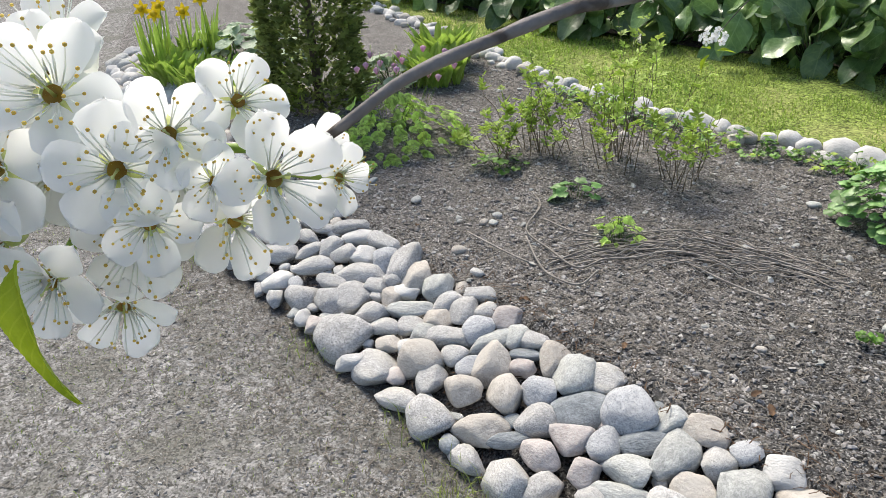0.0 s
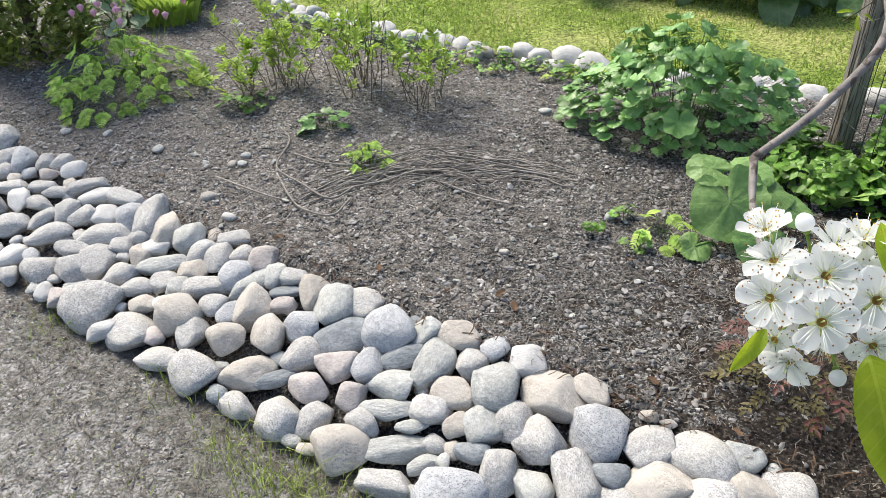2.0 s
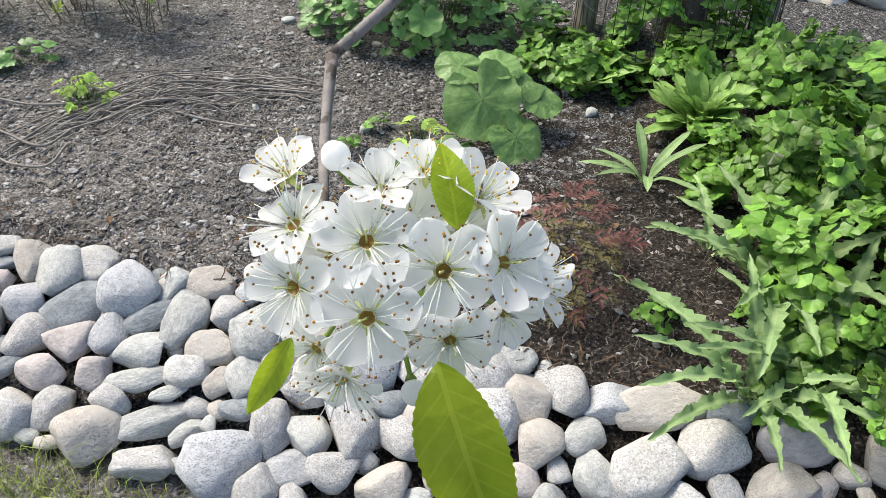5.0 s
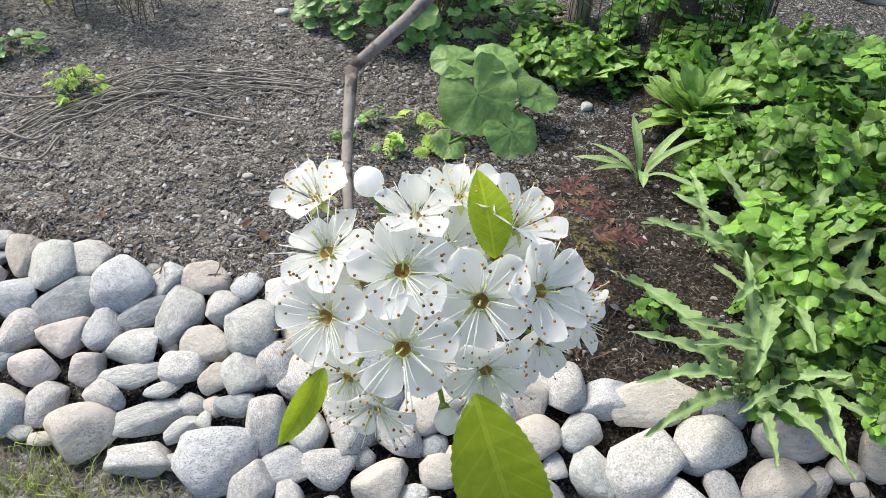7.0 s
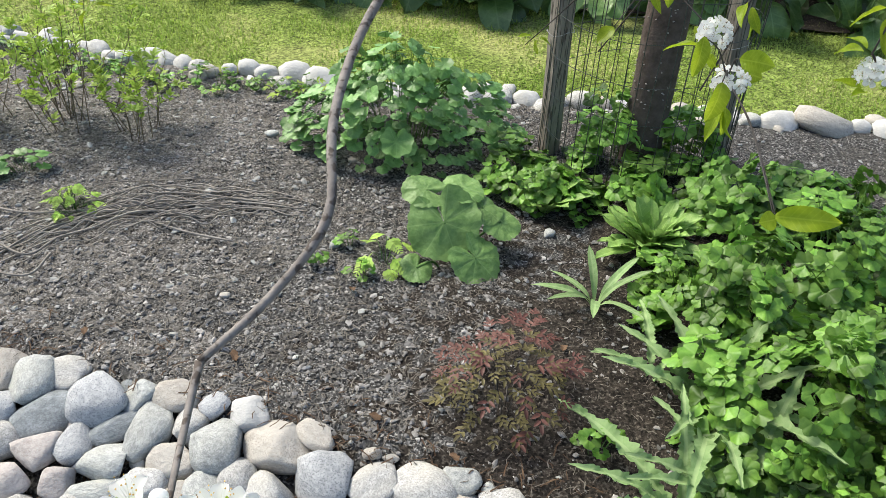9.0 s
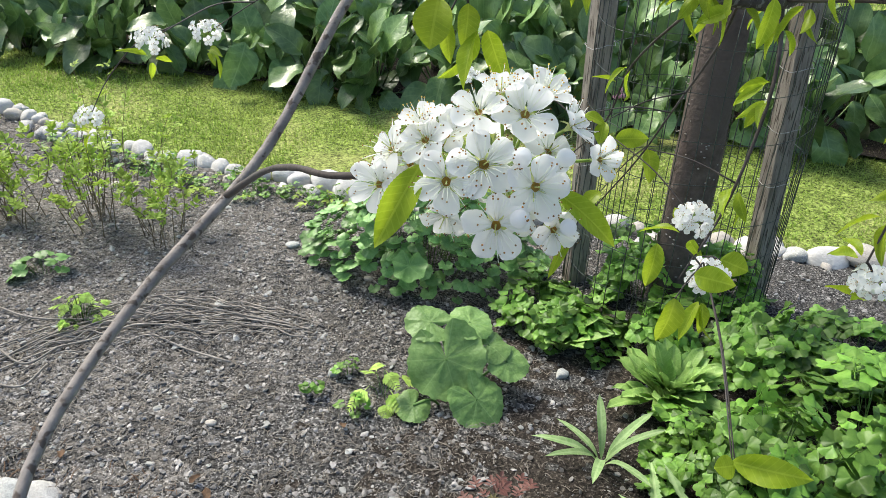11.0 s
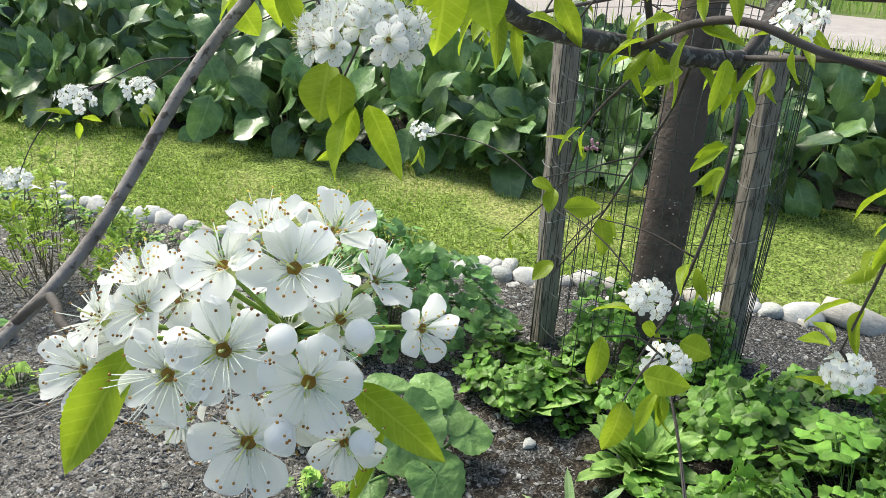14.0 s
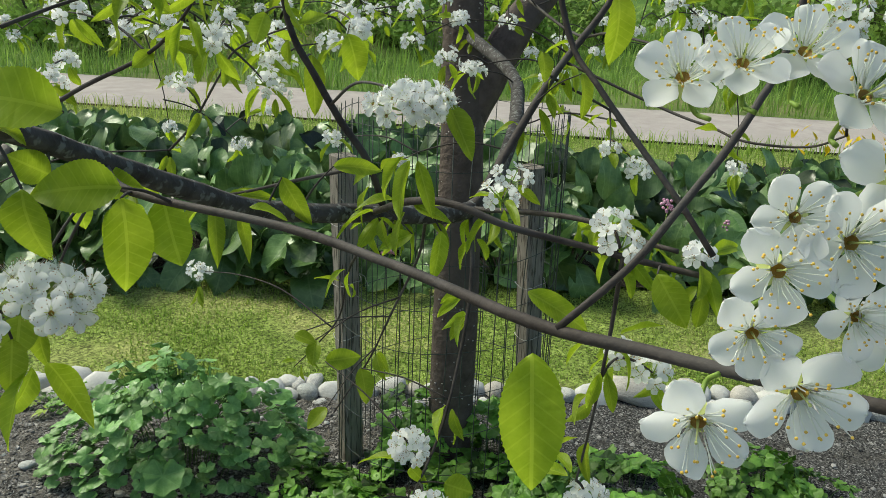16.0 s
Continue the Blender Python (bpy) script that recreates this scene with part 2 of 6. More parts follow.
    "far_leaf": mat("far_leaf", (0.155, 0.277, 0.050), (0.366, 0.498, 0.121), 2, 0.7, 0, 50, 0.5, 0.2, 0.3),
}
STONE = {
    "W": mat("stone_white", (0.426, 0.418, 0.402), (0.574, 0.566, 0.541), 30, 0.88, 1.0, 120, 0.12, 0.25, stain=(0.410, 0.394, 0.353), relief=0.32, unit=0.06),
    "L": mat("stone_light", (0.329, 0.325, 0.314), (0.549, 0.540, 0.522), 75, 0.88, 1.0, 120, 0.14, 0.25, speck=(0.259, 0.255, 0.247), speck_scale=420, stain=(0.422, 0.408, 0.371), relief=0.32, unit=0.05, cells=(520, 0.72, 1.2)),
    "G": mat("stone_grey", (0.261, 0.270, 0.261), (0.472, 0.478, 0.458), 75, 0.88, 1.0, 120, 0.14, 0.25, stain=(0.386, 0.386, 0.351), relief=0.32, unit=0.05, cells=(600, 0.75, 1.22)),
    "D": mat("stone_blue_grey", (0.153, 0.171, 0.180), (0.306, 0.327, 0.340), 75, 0.88, 1.0, 120, 0.14, 0.25, stain=(0.204, 0.213, 0.213), relief=0.32, unit=0.05, cells=(600, 0.78, 1.2)),
    "B": mat("stone_buff", (0.329, 0.301, 0.262), (0.517, 0.482, 0.430), 75, 0.88, 1.0, 120, 0.14, 0.25, stain=(0.408, 0.384, 0.344), speck=(0.282, 0.259, 0.230), speck_scale=420, relief=0.32, unit=0.05),
    "P": mat("stone_rosy", (0.305, 0.270, 0.252), (0.496, 0.450, 0.423), 75, 0.88, 1.0, 120, 0.14, 0.25, speck=(0.420, 0.405, 0.381), speck_scale=420, relief=0.32, unit=0.05),
    "S": mat("stone_speckled", (0.314, 0.321, 0.328), (0.510, 0.516, 0.519), 120, 0.88, 1.0, 120, 0.1, 0.25, speck=(0.190, 0.198, 0.208), speck_scale=520, relief=0.32, unit=0.05),
}

# ---- geometry helpers ----
R2 = math.sqrt(2)
rng = random.Random(7)


def uv(u, v, z=0.0):
    """The garden lies askew: u runs along the stone wall, v across it, away from the path."""
    return Vector(((u + v) / R2, (v - u) / R2, z))


def lerp_table(x, table):
    return float(np.interp(x, [a for a, _ in table], [b for _, b in table]))


def bend(u):
    return 0.11 * max(0.0, -2.6 - u) ** 1.6


EDGING = [(-5.5, 3.62), (-3.61, 3.26), (-2.69, 3.10), (-2.06, 3.05), (-1.64, 3.08), (-1.04, 3.16), (-0.28, 3.30), (0.43, 3.43), (1.145, 3.57), (1.9, 3.62), (3.2, 3.6)]


def edge_v(u):
    return lerp_table(u, EDGING)


def bed_z(u, v):
    w = v - bend(u)
    z = lerp_table(w, [(0.98, -0.25), (1.06, -0.215), (1.12, -0.185), (1.42, -0.075), (1.5, -0.012), (1.8, 0.0), (9, 0.0)])
    p = uv(u, v)
    z += 0.03 * math.exp(-((u - 0.27) ** 2 + (v - 2.9) ** 2) / 0.25)
    z += 0.035 * math.exp(-((u + 1.85) ** 2 + (v - 2.35) ** 2) / 0.10)
    if w > 1.46:
        z += 0.012 * noise.noise(p * 4.0) + 0.006 * noise.noise(p * 13.0) + 0.0025 * noise.noise(p * 34.0)
    return z


class Geo:
    def __init__(self):
        self.v, self.f, self.m = [], [], []

    def add(self, verts, faces, m=0):
        n = len(self.v)
        self.v += [tuple(p) for p in verts]
        self.f += [tuple(i + n for i in f) for f in faces]
        self.m += [m] * len(faces)
        return self

    def grid(self, pts, m=0):
        rows, cols = len(pts), len(pts[0])
        faces = [(i * cols + j, i * cols + j + 1, (i + 1) * cols + j + 1, (i + 1) * cols + j) for i in range(rows - 1) for j in range(cols - 1)]
        return self.add([p for r in pts for p in r], faces, m)

    def tube(self, pts, radii, sides=6, m=0, rough=0.0):
        pts = [Vector(p) for p in pts]
        up, verts = None, []
        for i, p in enumerate(pts):
            d = (pts[min(i + 1, len(pts) - 1)] - pts[max(i - 1, 0)]).normalized()
            if up is None:
                up = d.orthogonal().normalized()
            up = (up - d * up.dot(d)).normalized()
            side = d.cross(up)
            r = radii[i] if isinstance(radii, (list, tuple)) else radii
            for k in range(sides):
                a = 2 * math.pi * k / sides
                q = p + (up * math.cos(a) + side * math.sin(a)) * r
                if rough:
                    q += (q - p) * rough * noise.noise(q * (0.35 / max(r, 1e-4)))
                verts.append(q)
        faces = [(i * sides + k, i * sides + (k + 1) % sides, (i + 1) * sides + (k + 1) % sides, (i + 1) * sides + k) for i in range(len(pts) - 1) for k in range(sides)]
        faces += [tuple(range(sides))[::-1], tuple((len(pts) - 1) * sides + k for k in range(sides))]
        return self.add(verts, faces, m)

    def mesh(self, name, mats, smooth=True):
        me = bpy.data.meshes.new(name)
        me.from_pydata(self.v, [], self.f)
        for m in mats if isinstance(mats, (list, tuple)) else [mats]:
            me.materials.append(m)
        me.polygons.foreach_set("material_index", self.m)
        me.polygons.foreach_set("use_smooth", [smooth] * len(self.f))
        me.update()
        return me


def smooth_line(pts, n=5):
    """A Catmull-Rom curve through the points."""
    p = [Vector(q) for q in pts]
    p = [2 * p[0] - p[1]] + p + [2 * p[-1] - p[-2]]
    out = []
    for i in range(1, len(p) - 2):
        for k in range(n):
            t = k / n
            out.append(0.5 * (2 * p[i] + (p[i + 1] - p[i - 1]) * t + (2 * p[i - 1] - 5 * p[i] + 4 * p[i + 1] - p[i + 2]) * t * t + (3 * p[i] - p[i - 1] - 3 * p[i + 1] + p[i + 2]) * t**3))
    return out + [p[-2]]


def taper(n, a, b):
    return [a + (b - a) * i / max(1, n - 1) for i in range(n)]


def thing(name, place, label, category, group="", kind=""):
    ob = new(name)
    ob.empty_display_size = 0.05
    ob.location = place
    return tagged(ob, label, category, group, kind)


def part(name, data, parent, m=None, label=""):
    """One mesh object under a thing or a part; data: a mesh, in the parent's own space."""
    ob = new(name, data)
    ob.parent = parent
    if m is not None:
        ob.matrix_basis = m
    return tagged(ob, label)


def setting(name, geo, mats, label, category, smooth=True, kind="structure"):
    return tagged(new(name, geo.mesh(name, mats, smooth)), label, category, kind=kind)


def aim(place, along, normal, size=1.0):
    """A pose whose y runs along, and whose z is near the normal."""
    y = Vector(along).normalized()
    x = y.cross(Vector(normal))
    x = x.normalized() if x.length > 1e-5 else y.orthogonal().normalized()
    z = x.cross(y)
    m = Matrix((x, y, z)).transposed().to_4x4()
    return Matrix.Translation(place) @ m @ Matrix.Diagonal((size, size, size, 1))


def blade_leaf(width, droop=0.25, fold=0.25, rows=8, teeth=0.0, peak=0.45, wave=0.0, seed=0):
    """A pointed leaf one unit long from the origin along y."""
    r = random.Random(seed)
    pts = []
    for i in range(rows + 1):
        t = i / rows
        w = width * 0.5 * ((t / peak) ** 0.75 * ((1 - t) / (1 - peak)) ** (0.75 * (1 - peak) / peak) if 0 < t < 1 else 0.02)
        if teeth:
            w *= 1 + teeth * (1 if i % 2 else -1)
        row = []
        for s in (-1, -0.5, 0, 0.5, 1):
            z = fold * abs(s) * w - droop * t * t + wave * math.sin(t * 9 + s * 2 + seed) * abs(s)
            row.append((s * w, t - 0.1 * droop * t * t, z + r.uniform(-1, 1) * 0.004))
        pts.append(row)
    return Geo().grid(pts)


def polar_leaf(radius_of, rings=3, n=28, cup=0.1, wave=0.05, seed=0, gap=0.0):
    """A leaf spread round its stalk at the origin; radius_of(angle), angle 0 along y; gap: a notch at the back, in radians."""
    pts = []
    for k in range(n + 1):
        a = -math.pi + gap / 2 + (2 * math.pi - gap) * k / n
        row = []
        for j in range(rings + 1):
            t = j / rings
            r = radius_of(a) * t
            row.append((r * math.sin(a), r * math.cos(a), cup * t * t + wave * 2.6 * t * noise.noise(Vector((r * math.sin(a) * 2.4, r * math.cos(a) * 2.4, seed * 3.3))) + wave * 0.16 * t * math.cos(9 * a)))
        pts.append(row)
    return Geo().grid(pts)


def merge(parts):
    g = Geo()
    for q, m in parts:
        g.add([m @ Vector(p) for p in q.v], q.f)
    return g


# ---- ground: path, bed, lawn, road, meadow ----


def spaced(lo, hi, near_lo, near_hi, step):
    out = list(np.arange(near_lo, near_hi + 1e-6, step))
    d, x = step, near_hi
    while x < hi:
        d *= 1.6
        x = min(hi, x + d)
        out.append(x)
    d, x = step, near_lo
    while x > lo:
        d *= 1.6
        x = max(lo, x - d)
        out.insert(0, x)
    return [float(a) for a in out]


US = spaced(-300, 300, -4.2, 2.4, 0.03)
UW = spaced(-300, 300, -6, 6, 0.25)


def sheet(us, lo, hi, rows, zf):
    pts = []
    for u in us:
        a, b = lo(u), hi(u)
        pts.append([uv(u, a + (b - a) * t, zf(u, a + (b - a) * t)) for t in rows])
    return Geo().grid(pts)


def path_z(u, v):
    p = uv(u, v)
    return -0.19 + (0.010 * noise.noise(p * 2.2) + 0.003 * noise.noise(p * 9.0) if -8 < u < 8 and v > -3 else 0.0)


setting("path", sheet(US, lambda u: -300.0, lambda u: 1.12 + bend(max(u, -9)), [0, 0.8, 0.95, 0.98] + [1 - 0.0101 * (1 - i / 40) for i in range(41)], path_z), M["path"], "pale grey trodden sandy soil path", "path")
bed = sheet(US, lambda u: 0.98 + bend(max(u, -9)), lambda u: edge_v(u) + 0.0, [i / 90 for i in range(91)], bed_z)
for i, f in enumerate(bed.f):
    x, y, _ = bed.v[f[0]]
    p = Vector((x, y, 0))
    along = (x - y) / R2 + 0.4 * noise.noise(p * 2.5) + 0.25 * noise.noise(p * 9) + rng.uniform(-0.35, 0.35)
    across = (x + y) / R2 + 0.3 * noise.noise(p * 3.1)
    # paler soil at the far end, darkest among the plants, mid tone between
    bed.m[i] = 2 if along < -0.95 else 1 if along > -0.12 and across < 2.7 else 0
setting("flower_bed", bed, [M["bed"], M["dark_soil"], M["pale_bed"]], "dark gravelly garden bed soil with pebbles", "soil")
setting("lawn", sheet(UW, lambda u: edge_v(u) - 0.01, lambda u: 8.9, [(i / 40) ** 1.6 for i in range(41)], lambda u, v: -0.005 + (0.012 * noise.noise(uv(u, v) * 1.7) if abs(u) < 20 else 0)), M["turf"], "short mown lawn with yellowed patches", "lawn")
setting("road", sheet(UW, lambda u: 8.9, lambda u: 11.1, [0, 0.2, 0.5, 0.8, 1], lambda u, v: 0.02), M["road"], "pale pinkish grey gravel road", "road")
setting("meadow", sheet(UW, lambda u: 11.1, lambda u: 420.0, [0, 0.003, 0.006, 0.01, 0.02, 0.04, 0.1, 0.3, 1], lambda u, v: 0.02 + min(1.4, max(0.0, v - 13) * 0.10)), M["meadow"], "green rough meadow beyond the road", "meadow")

# ---- stones ----


def stone_mesh(name, seed, mat_key, boxy, level=3):
    bm = bmesh.new()
    bmesh.ops.create_icosphere(bm, subdivisions=level, radius=1.0)
    off = Vector((seed * 3.1, seed * 1.7, seed * 0.9))
    r_ = random.Random(seed)
    cuts = [(Vector((r_.gauss(0, 1), r_.gauss(0, 1), r_.gauss(0, 0.8))).normalized(), r_.uniform(0.60, 0.90)) for _ in range(11 if level > 2 else 6)]
    for v in bm.verts:
        d = v.co.normalized()
        e = 2.0 + boxy
        r = (abs(d.x) ** e + abs(d.y) ** e + abs(d.z) ** e) ** (-1 / e)
        r *= 1 + 0.16 * noise.noise(d * 0.9 + off) + 0.07 * noise.noise(d * 2.3 + off) + 0.03 * noise.noise(d * 5 + off) + 0.012 * noise.noise(d * 12 + off)
        v.co = d * r * 0.97
        for n, far in cuts:
            over = v.co.dot(n) - far
            if over > 0:
                v.co -= n * over * 0.9
    for f in bm.faces:
        f.smooth = True
    me = bpy.data.meshes.new(name)
    bm.to_mesh(me)
    bm.free()
    me.materials.append(STONE[mat_key])
    return me


STONES = {k: [stone_mesh("stone", i + 8 * n, k, (0.2, 0.9, 0.5, 1.6, 0.0, 1.2, 0.4, 0.8)[i]) for i in range(8)] for n, k in enumerate("LGDBPSW")}
ROUGH_STONES = {k: [stone_mesh("stone", i + 8 * n, k, 0.5 + 0.4 * i, 2) for i in range(4)] for n, k in enumerate("LGBWSDP")}


def lay_stone(parent, place, a, b, c, turn, tilt, key, shapes=None):
    m = Matrix.Translation(place) @ tilt @ Matrix.Rotation(turn, 4, "Z") @ Matrix.Rotation(rng.uniform(-0.2, 0.2), 4, "X") @ Matrix.Diagonal((a, b, c, 1))
    return part("stone", rng.choice((shapes or STONES)[key]), parent, m)


BANK = Matrix.Rotation(math.atan(0.308), 4, Vector((1, -1, 0)).normalized())


def bank_place(u, v, lift=0.0):
    w = v - bend(u)
    return uv(u, v, -0.136 + 0.308 * (min(max(w, 1.02), 1.5) - 1.115) + lift)


NEAR_A = [
    (-1.693, 1.129, 0.086, 0.077, 21, 'L'), (-1.504, 1.111, 0.079, 0.046, 17, 'L'), (-1.355, 1.084, 0.068, 0.032, 13, 'L'), (-1.228, 1.102, 0.065, 0.056, -3, 'L'),
    (-1.088, 1.16, 0.072, 0.048, 27, 'B'), (-0.93, 1.1, 0.068, 0.051, -25, 'L'), (-0.845, 1.136, 0.053, 0.039, 58, 'L'), (-1.055, 1.075, 0.059, 0.032, 5, 'L'),
    (-0.741, 1.11, 0.07, 0.062, -11, 'B'), (-1.541, 1.184, 0.04, 0.026, 21, 'B'), (-1.403, 1.203, 0.073, 0.056, 12, 'B'), (-1.319, 1.177, 0.042, 0.04, 22, 'L'),
    (-1.216, 1.207, 0.055, 0.047, -4, 'B'), (-1.111, 1.263, 0.058, 0.047, -41, 'B'), (-1.042, 1.33, 0.05, 0.048, 21, 'S'), (-1.213, 1.315, 0.057, 0.051, 82, 'B'),
]
NEAR_B = [
    (-0.903, 1.19, 0.05, 0.034, 17, 'P'), (-0.98, 1.254, 0.05, 0.044, 22, 'L'), (-0.87, 1.268, 0.054, 0.041, 22, 'P'), (-0.996, 1.177, 0.051, 0.02, 45, 'D'),
    (-1.685, 1.233, 0.058, 0.036, 54, 'G'), (-1.798, 1.238, 0.064, 0.05, 47, 'L'), (-1.865, 1.187, 0.061, 0.046, -32, 'G'), (-1.921, 1.242, 0.05, 0.027, 20, 'G'),
    (-1.604, 1.219, 0.053, 0.028, 21, 'G'), (-1.876, 1.315, 0.092, 0.039, 26, 'L'), (-2.01, 1.348, 0.06, 0.04, 32, 'G'), (-1.943, 1.377, 0.047, 0.034, 19, 'L'),
    (-1.85, 1.4, 0.054, 0.042, -35, 'S'), (-1.78, 1.437, 0.068, 0.053, 121, 'G'), (-1.684, 1.418, 0.059, 0.052, 109, 'B'), (-1.753, 1.366, 0.041, 0.03, 20, 'G'),
]
NEAR_C = [
    (-2.029, 1.434, 0.071, 0.039, 25, 'L'), (-1.931, 1.46, 0.07, 0.036, 9, 'L'), (-1.58, 1.422, 0.054, 0.043, 127, 'D'), (-1.438, 1.48, 0.048, 0.028, 32, 'L'),
    (-1.77, 1.313, 0.037, 0.034, 20, 'L'), (-1.734, 1.287, 0.022, 0.018, 20, 'L'), (-1.693, 1.311, 0.046, 0.033, -29, 'B'), (-1.667, 1.351, 0.049, 0.031, 20, 'L'),
    (-1.586, 1.312, 0.071, 0.028, 35, 'D'), (-1.509, 1.398, 0.052, 0.031, 62, 'G'), (-1.435, 1.4, 0.051, 0.044, 105, 'L'), (-1.486, 1.335, 0.045, 0.034, 6, 'B'),
    (-1.337, 1.375, 0.045, 0.041, 21, 'S'), (-1.532, 1.273, 0.048, 0.028, 32, 'G'), (-1.477, 1.268, 0.037, 0.031, 21, 'D'), (-1.392, 1.308, 0.062, 0.04, 33, 'L'),
]
NEAR_D = [
    (-1.277, 1.363, 0.062, 0.032, 68, 'G'), (-1.302, 1.455, 0.053, 0.04, 32, 'P'), (-1.378, 1.438, 0.037, 0.03, 20, 'L'), (-1.228, 1.426, 0.044, 0.032, 122, 'G'),
    (-1.167, 1.439, 0.04, 0.032, 21, 'L'), (-1.161, 1.388, 0.044, 0.019, 33, 'D'), (-1.327, 1.274, 0.036, 0.033, 21, 'L'), (-1.265, 1.27, 0.038, 0.029, 68, 'S'),
    (-1.128, 1.357, 0.034, 0.028, 21, 'P'), (-1.078, 1.423, 0.049, 0.043, 110, 'B'), (-1.005, 1.413, 0.061, 0.051, 119, 'G'), (-0.924, 1.45, 0.055, 0.037, 33, 'L'),
    (-0.916, 1.352, 0.066, 0.05, 39, 'D'), (-0.809, 1.409, 0.063, 0.057, -24, 'S'), (-0.717, 1.445, 0.047, 0.034, 52, 'G'), (-0.734, 1.367, 0.053, 0.028, 45, 'D'),
]
NEAR_E = [
    (-0.65, 1.384, 0.069, 0.044, 93, 'G'), (-0.802, 1.301, 0.045, 0.034, 83, 'S'), (-0.718, 1.287, 0.059, 0.036, 26, 'G'), (-0.684, 1.229, 0.061, 0.024, 23, 'G'),
    (-0.792, 1.222, 0.042, 0.035, 23, 'P'), (-0.725, 1.176, 0.045, 0.027, -16, 'L'), (-0.619, 1.162, 0.083, 0.03, 34, 'G'), (-0.539, 1.162, 0.041, 0.019, 50, 'G'),
    (-0.588, 1.09, 0.058, 0.034, 19, 'L'), (-0.442, 1.13, 0.078, 0.058, 19, 'S'), (-0.569, 1.415, 0.044, 0.039, -51, 'L'), (-0.476, 1.394, 0.057, 0.056, 22, 'G'),
    (-0.356, 1.425, 0.071, 0.052, -4, 'B'), (-0.562, 1.331, 0.045, 0.036, 12, 'B'), (-0.588, 1.274, 0.042, 0.04, 23, 'L'), (-0.507, 1.273, 0.035, 0.026, 56, 'B'),
]
NEAR_F = [
    (-0.451, 1.292, 0.047, 0.039, -42, 'G'), (-0.45, 1.228, 0.038, 0.026, 23, 'D'), (-0.4, 1.338, 0.052, 0.039, 99, 'L'), (-0.321, 1.314, 0.055, 0.053, 23, 'L'),
    (-0.22, 1.4, 0.069, 0.064, -19, 'S'), (-0.374, 1.213, 0.06, 0.04, 99, 'L'), (-0.288, 1.215, 0.052, 0.037, -43, 'G'), (-0.21, 1.259, 0.068, 0.049, -50, 'L'),
    (-0.158, 1.314, 0.037, 0.031, 24, 'D'), (-0.107, 1.41, 0.061, 0.038, 70, 'L'), (-0.006, 1.426, 0.073, 0.048, -15, 'L'), (-0.062, 1.334, 0.068, 0.052, 39, 'B'),
    (-0.106, 1.257, 0.057, 0.037, -17, 'L'), (0.05, 1.335, 0.068, 0.055, 13, 'L'), (0.103, 1.402, 0.052, 0.042, -43, 'B'), (0.179, 1.426, 0.06, 0.048, -22, 'L'),
]
NEAR_G = [
    (0.265, 1.425, 0.05, 0.038, 24, 'S'), (0.364, 1.445, 0.076, 0.043, 24, 'B'), (-0.304, 1.153, 0.052, 0.033, 24, 'S'), (-0.605, 1.222, 0.037, 0.016, 34, 'G'),
    (-0.142, 1.47, 0.019, 0.012, 23, 'B'), (-0.097, 1.473, 0.017, 0.01, 1, 'B'), (-0.531, 1.1, 0.026, 0.015, 24, 'G'),
]
FAR_A = [
    (-1.987, 1.143, 0.055, 0.053, -33, 'L'), (-2.133, 1.136, 0.055, 0.049, 28, 'L'), (-2.296, 1.125, 0.056, 0.051, -30, 'L'), (-2.48, 1.125, 0.05, 0.045, 27, 'L'),
    (-2.88, 1.153, 0.055, 0.055, 26, 'L'), (-2.741, 1.141, 0.044, 0.034, -12, 'L'), (-2.707, 1.193, 0.041, 0.036, 26, 'L'), (-2.617, 1.209, 0.045, 0.04, 26, 'D'),
    (-2.474, 1.202, 0.036, 0.034, 27, 'G'), (-2.403, 1.241, 0.053, 0.045, 27, 'L'), (-2.256, 1.215, 0.077, 0.038, 27, 'L'), (-2.156, 1.283, 0.054, 0.025, 66, 'G'),
    (-2.071, 1.245, 0.073, 0.035, 34, 'G'), (-1.944, 1.239, 0.051, 0.027, 18, 'G'), (-2.24, 1.32, 0.073, 0.028, 8, 'G'), (-2.093, 1.341, 0.054, 0.037, 75, 'G'),
]
FAR_B = [
    (-2.4, 1.337, 0.054, 0.031, 26, 'G'), (-2.288, 1.382, 0.048, 0.026, 26, 'L'), (-2.219, 1.383, 0.056, 0.021, 16, 'G'), (-2.321, 1.43, 0.04, 0.024, 26, 'P'),
    (-2.239, 1.48, 0.043, 0.03, 26, 'L'), (-2.12, 1.449, 0.063, 0.031, 40, 'L'), (-2.492, 1.448, 0.056, 0.051, -32, 'S'), (-2.564, 1.433, 0.052, 0.047, -32, 'G'),
    (-2.39, 1.468, 0.041, 0.032, 25, 'L'), (-2.325, 1.491, 0.04, 0.031, 25, 'G'), (-2.524, 1.368, 0.042, 0.032, 26, 'G'), (-2.604, 1.341, 0.04, 0.033, 26, 'L'),
    (-2.68, 1.304, 0.058, 0.043, 15, 'L'), (-2.989, 1.285, 0.047, 0.042, 25, 'L'), (-3.028, 1.204, 0.052, 0.037, 25, 'L'), (-3.156, 1.196, 0.043, 0.038, 25, 'G'),
]
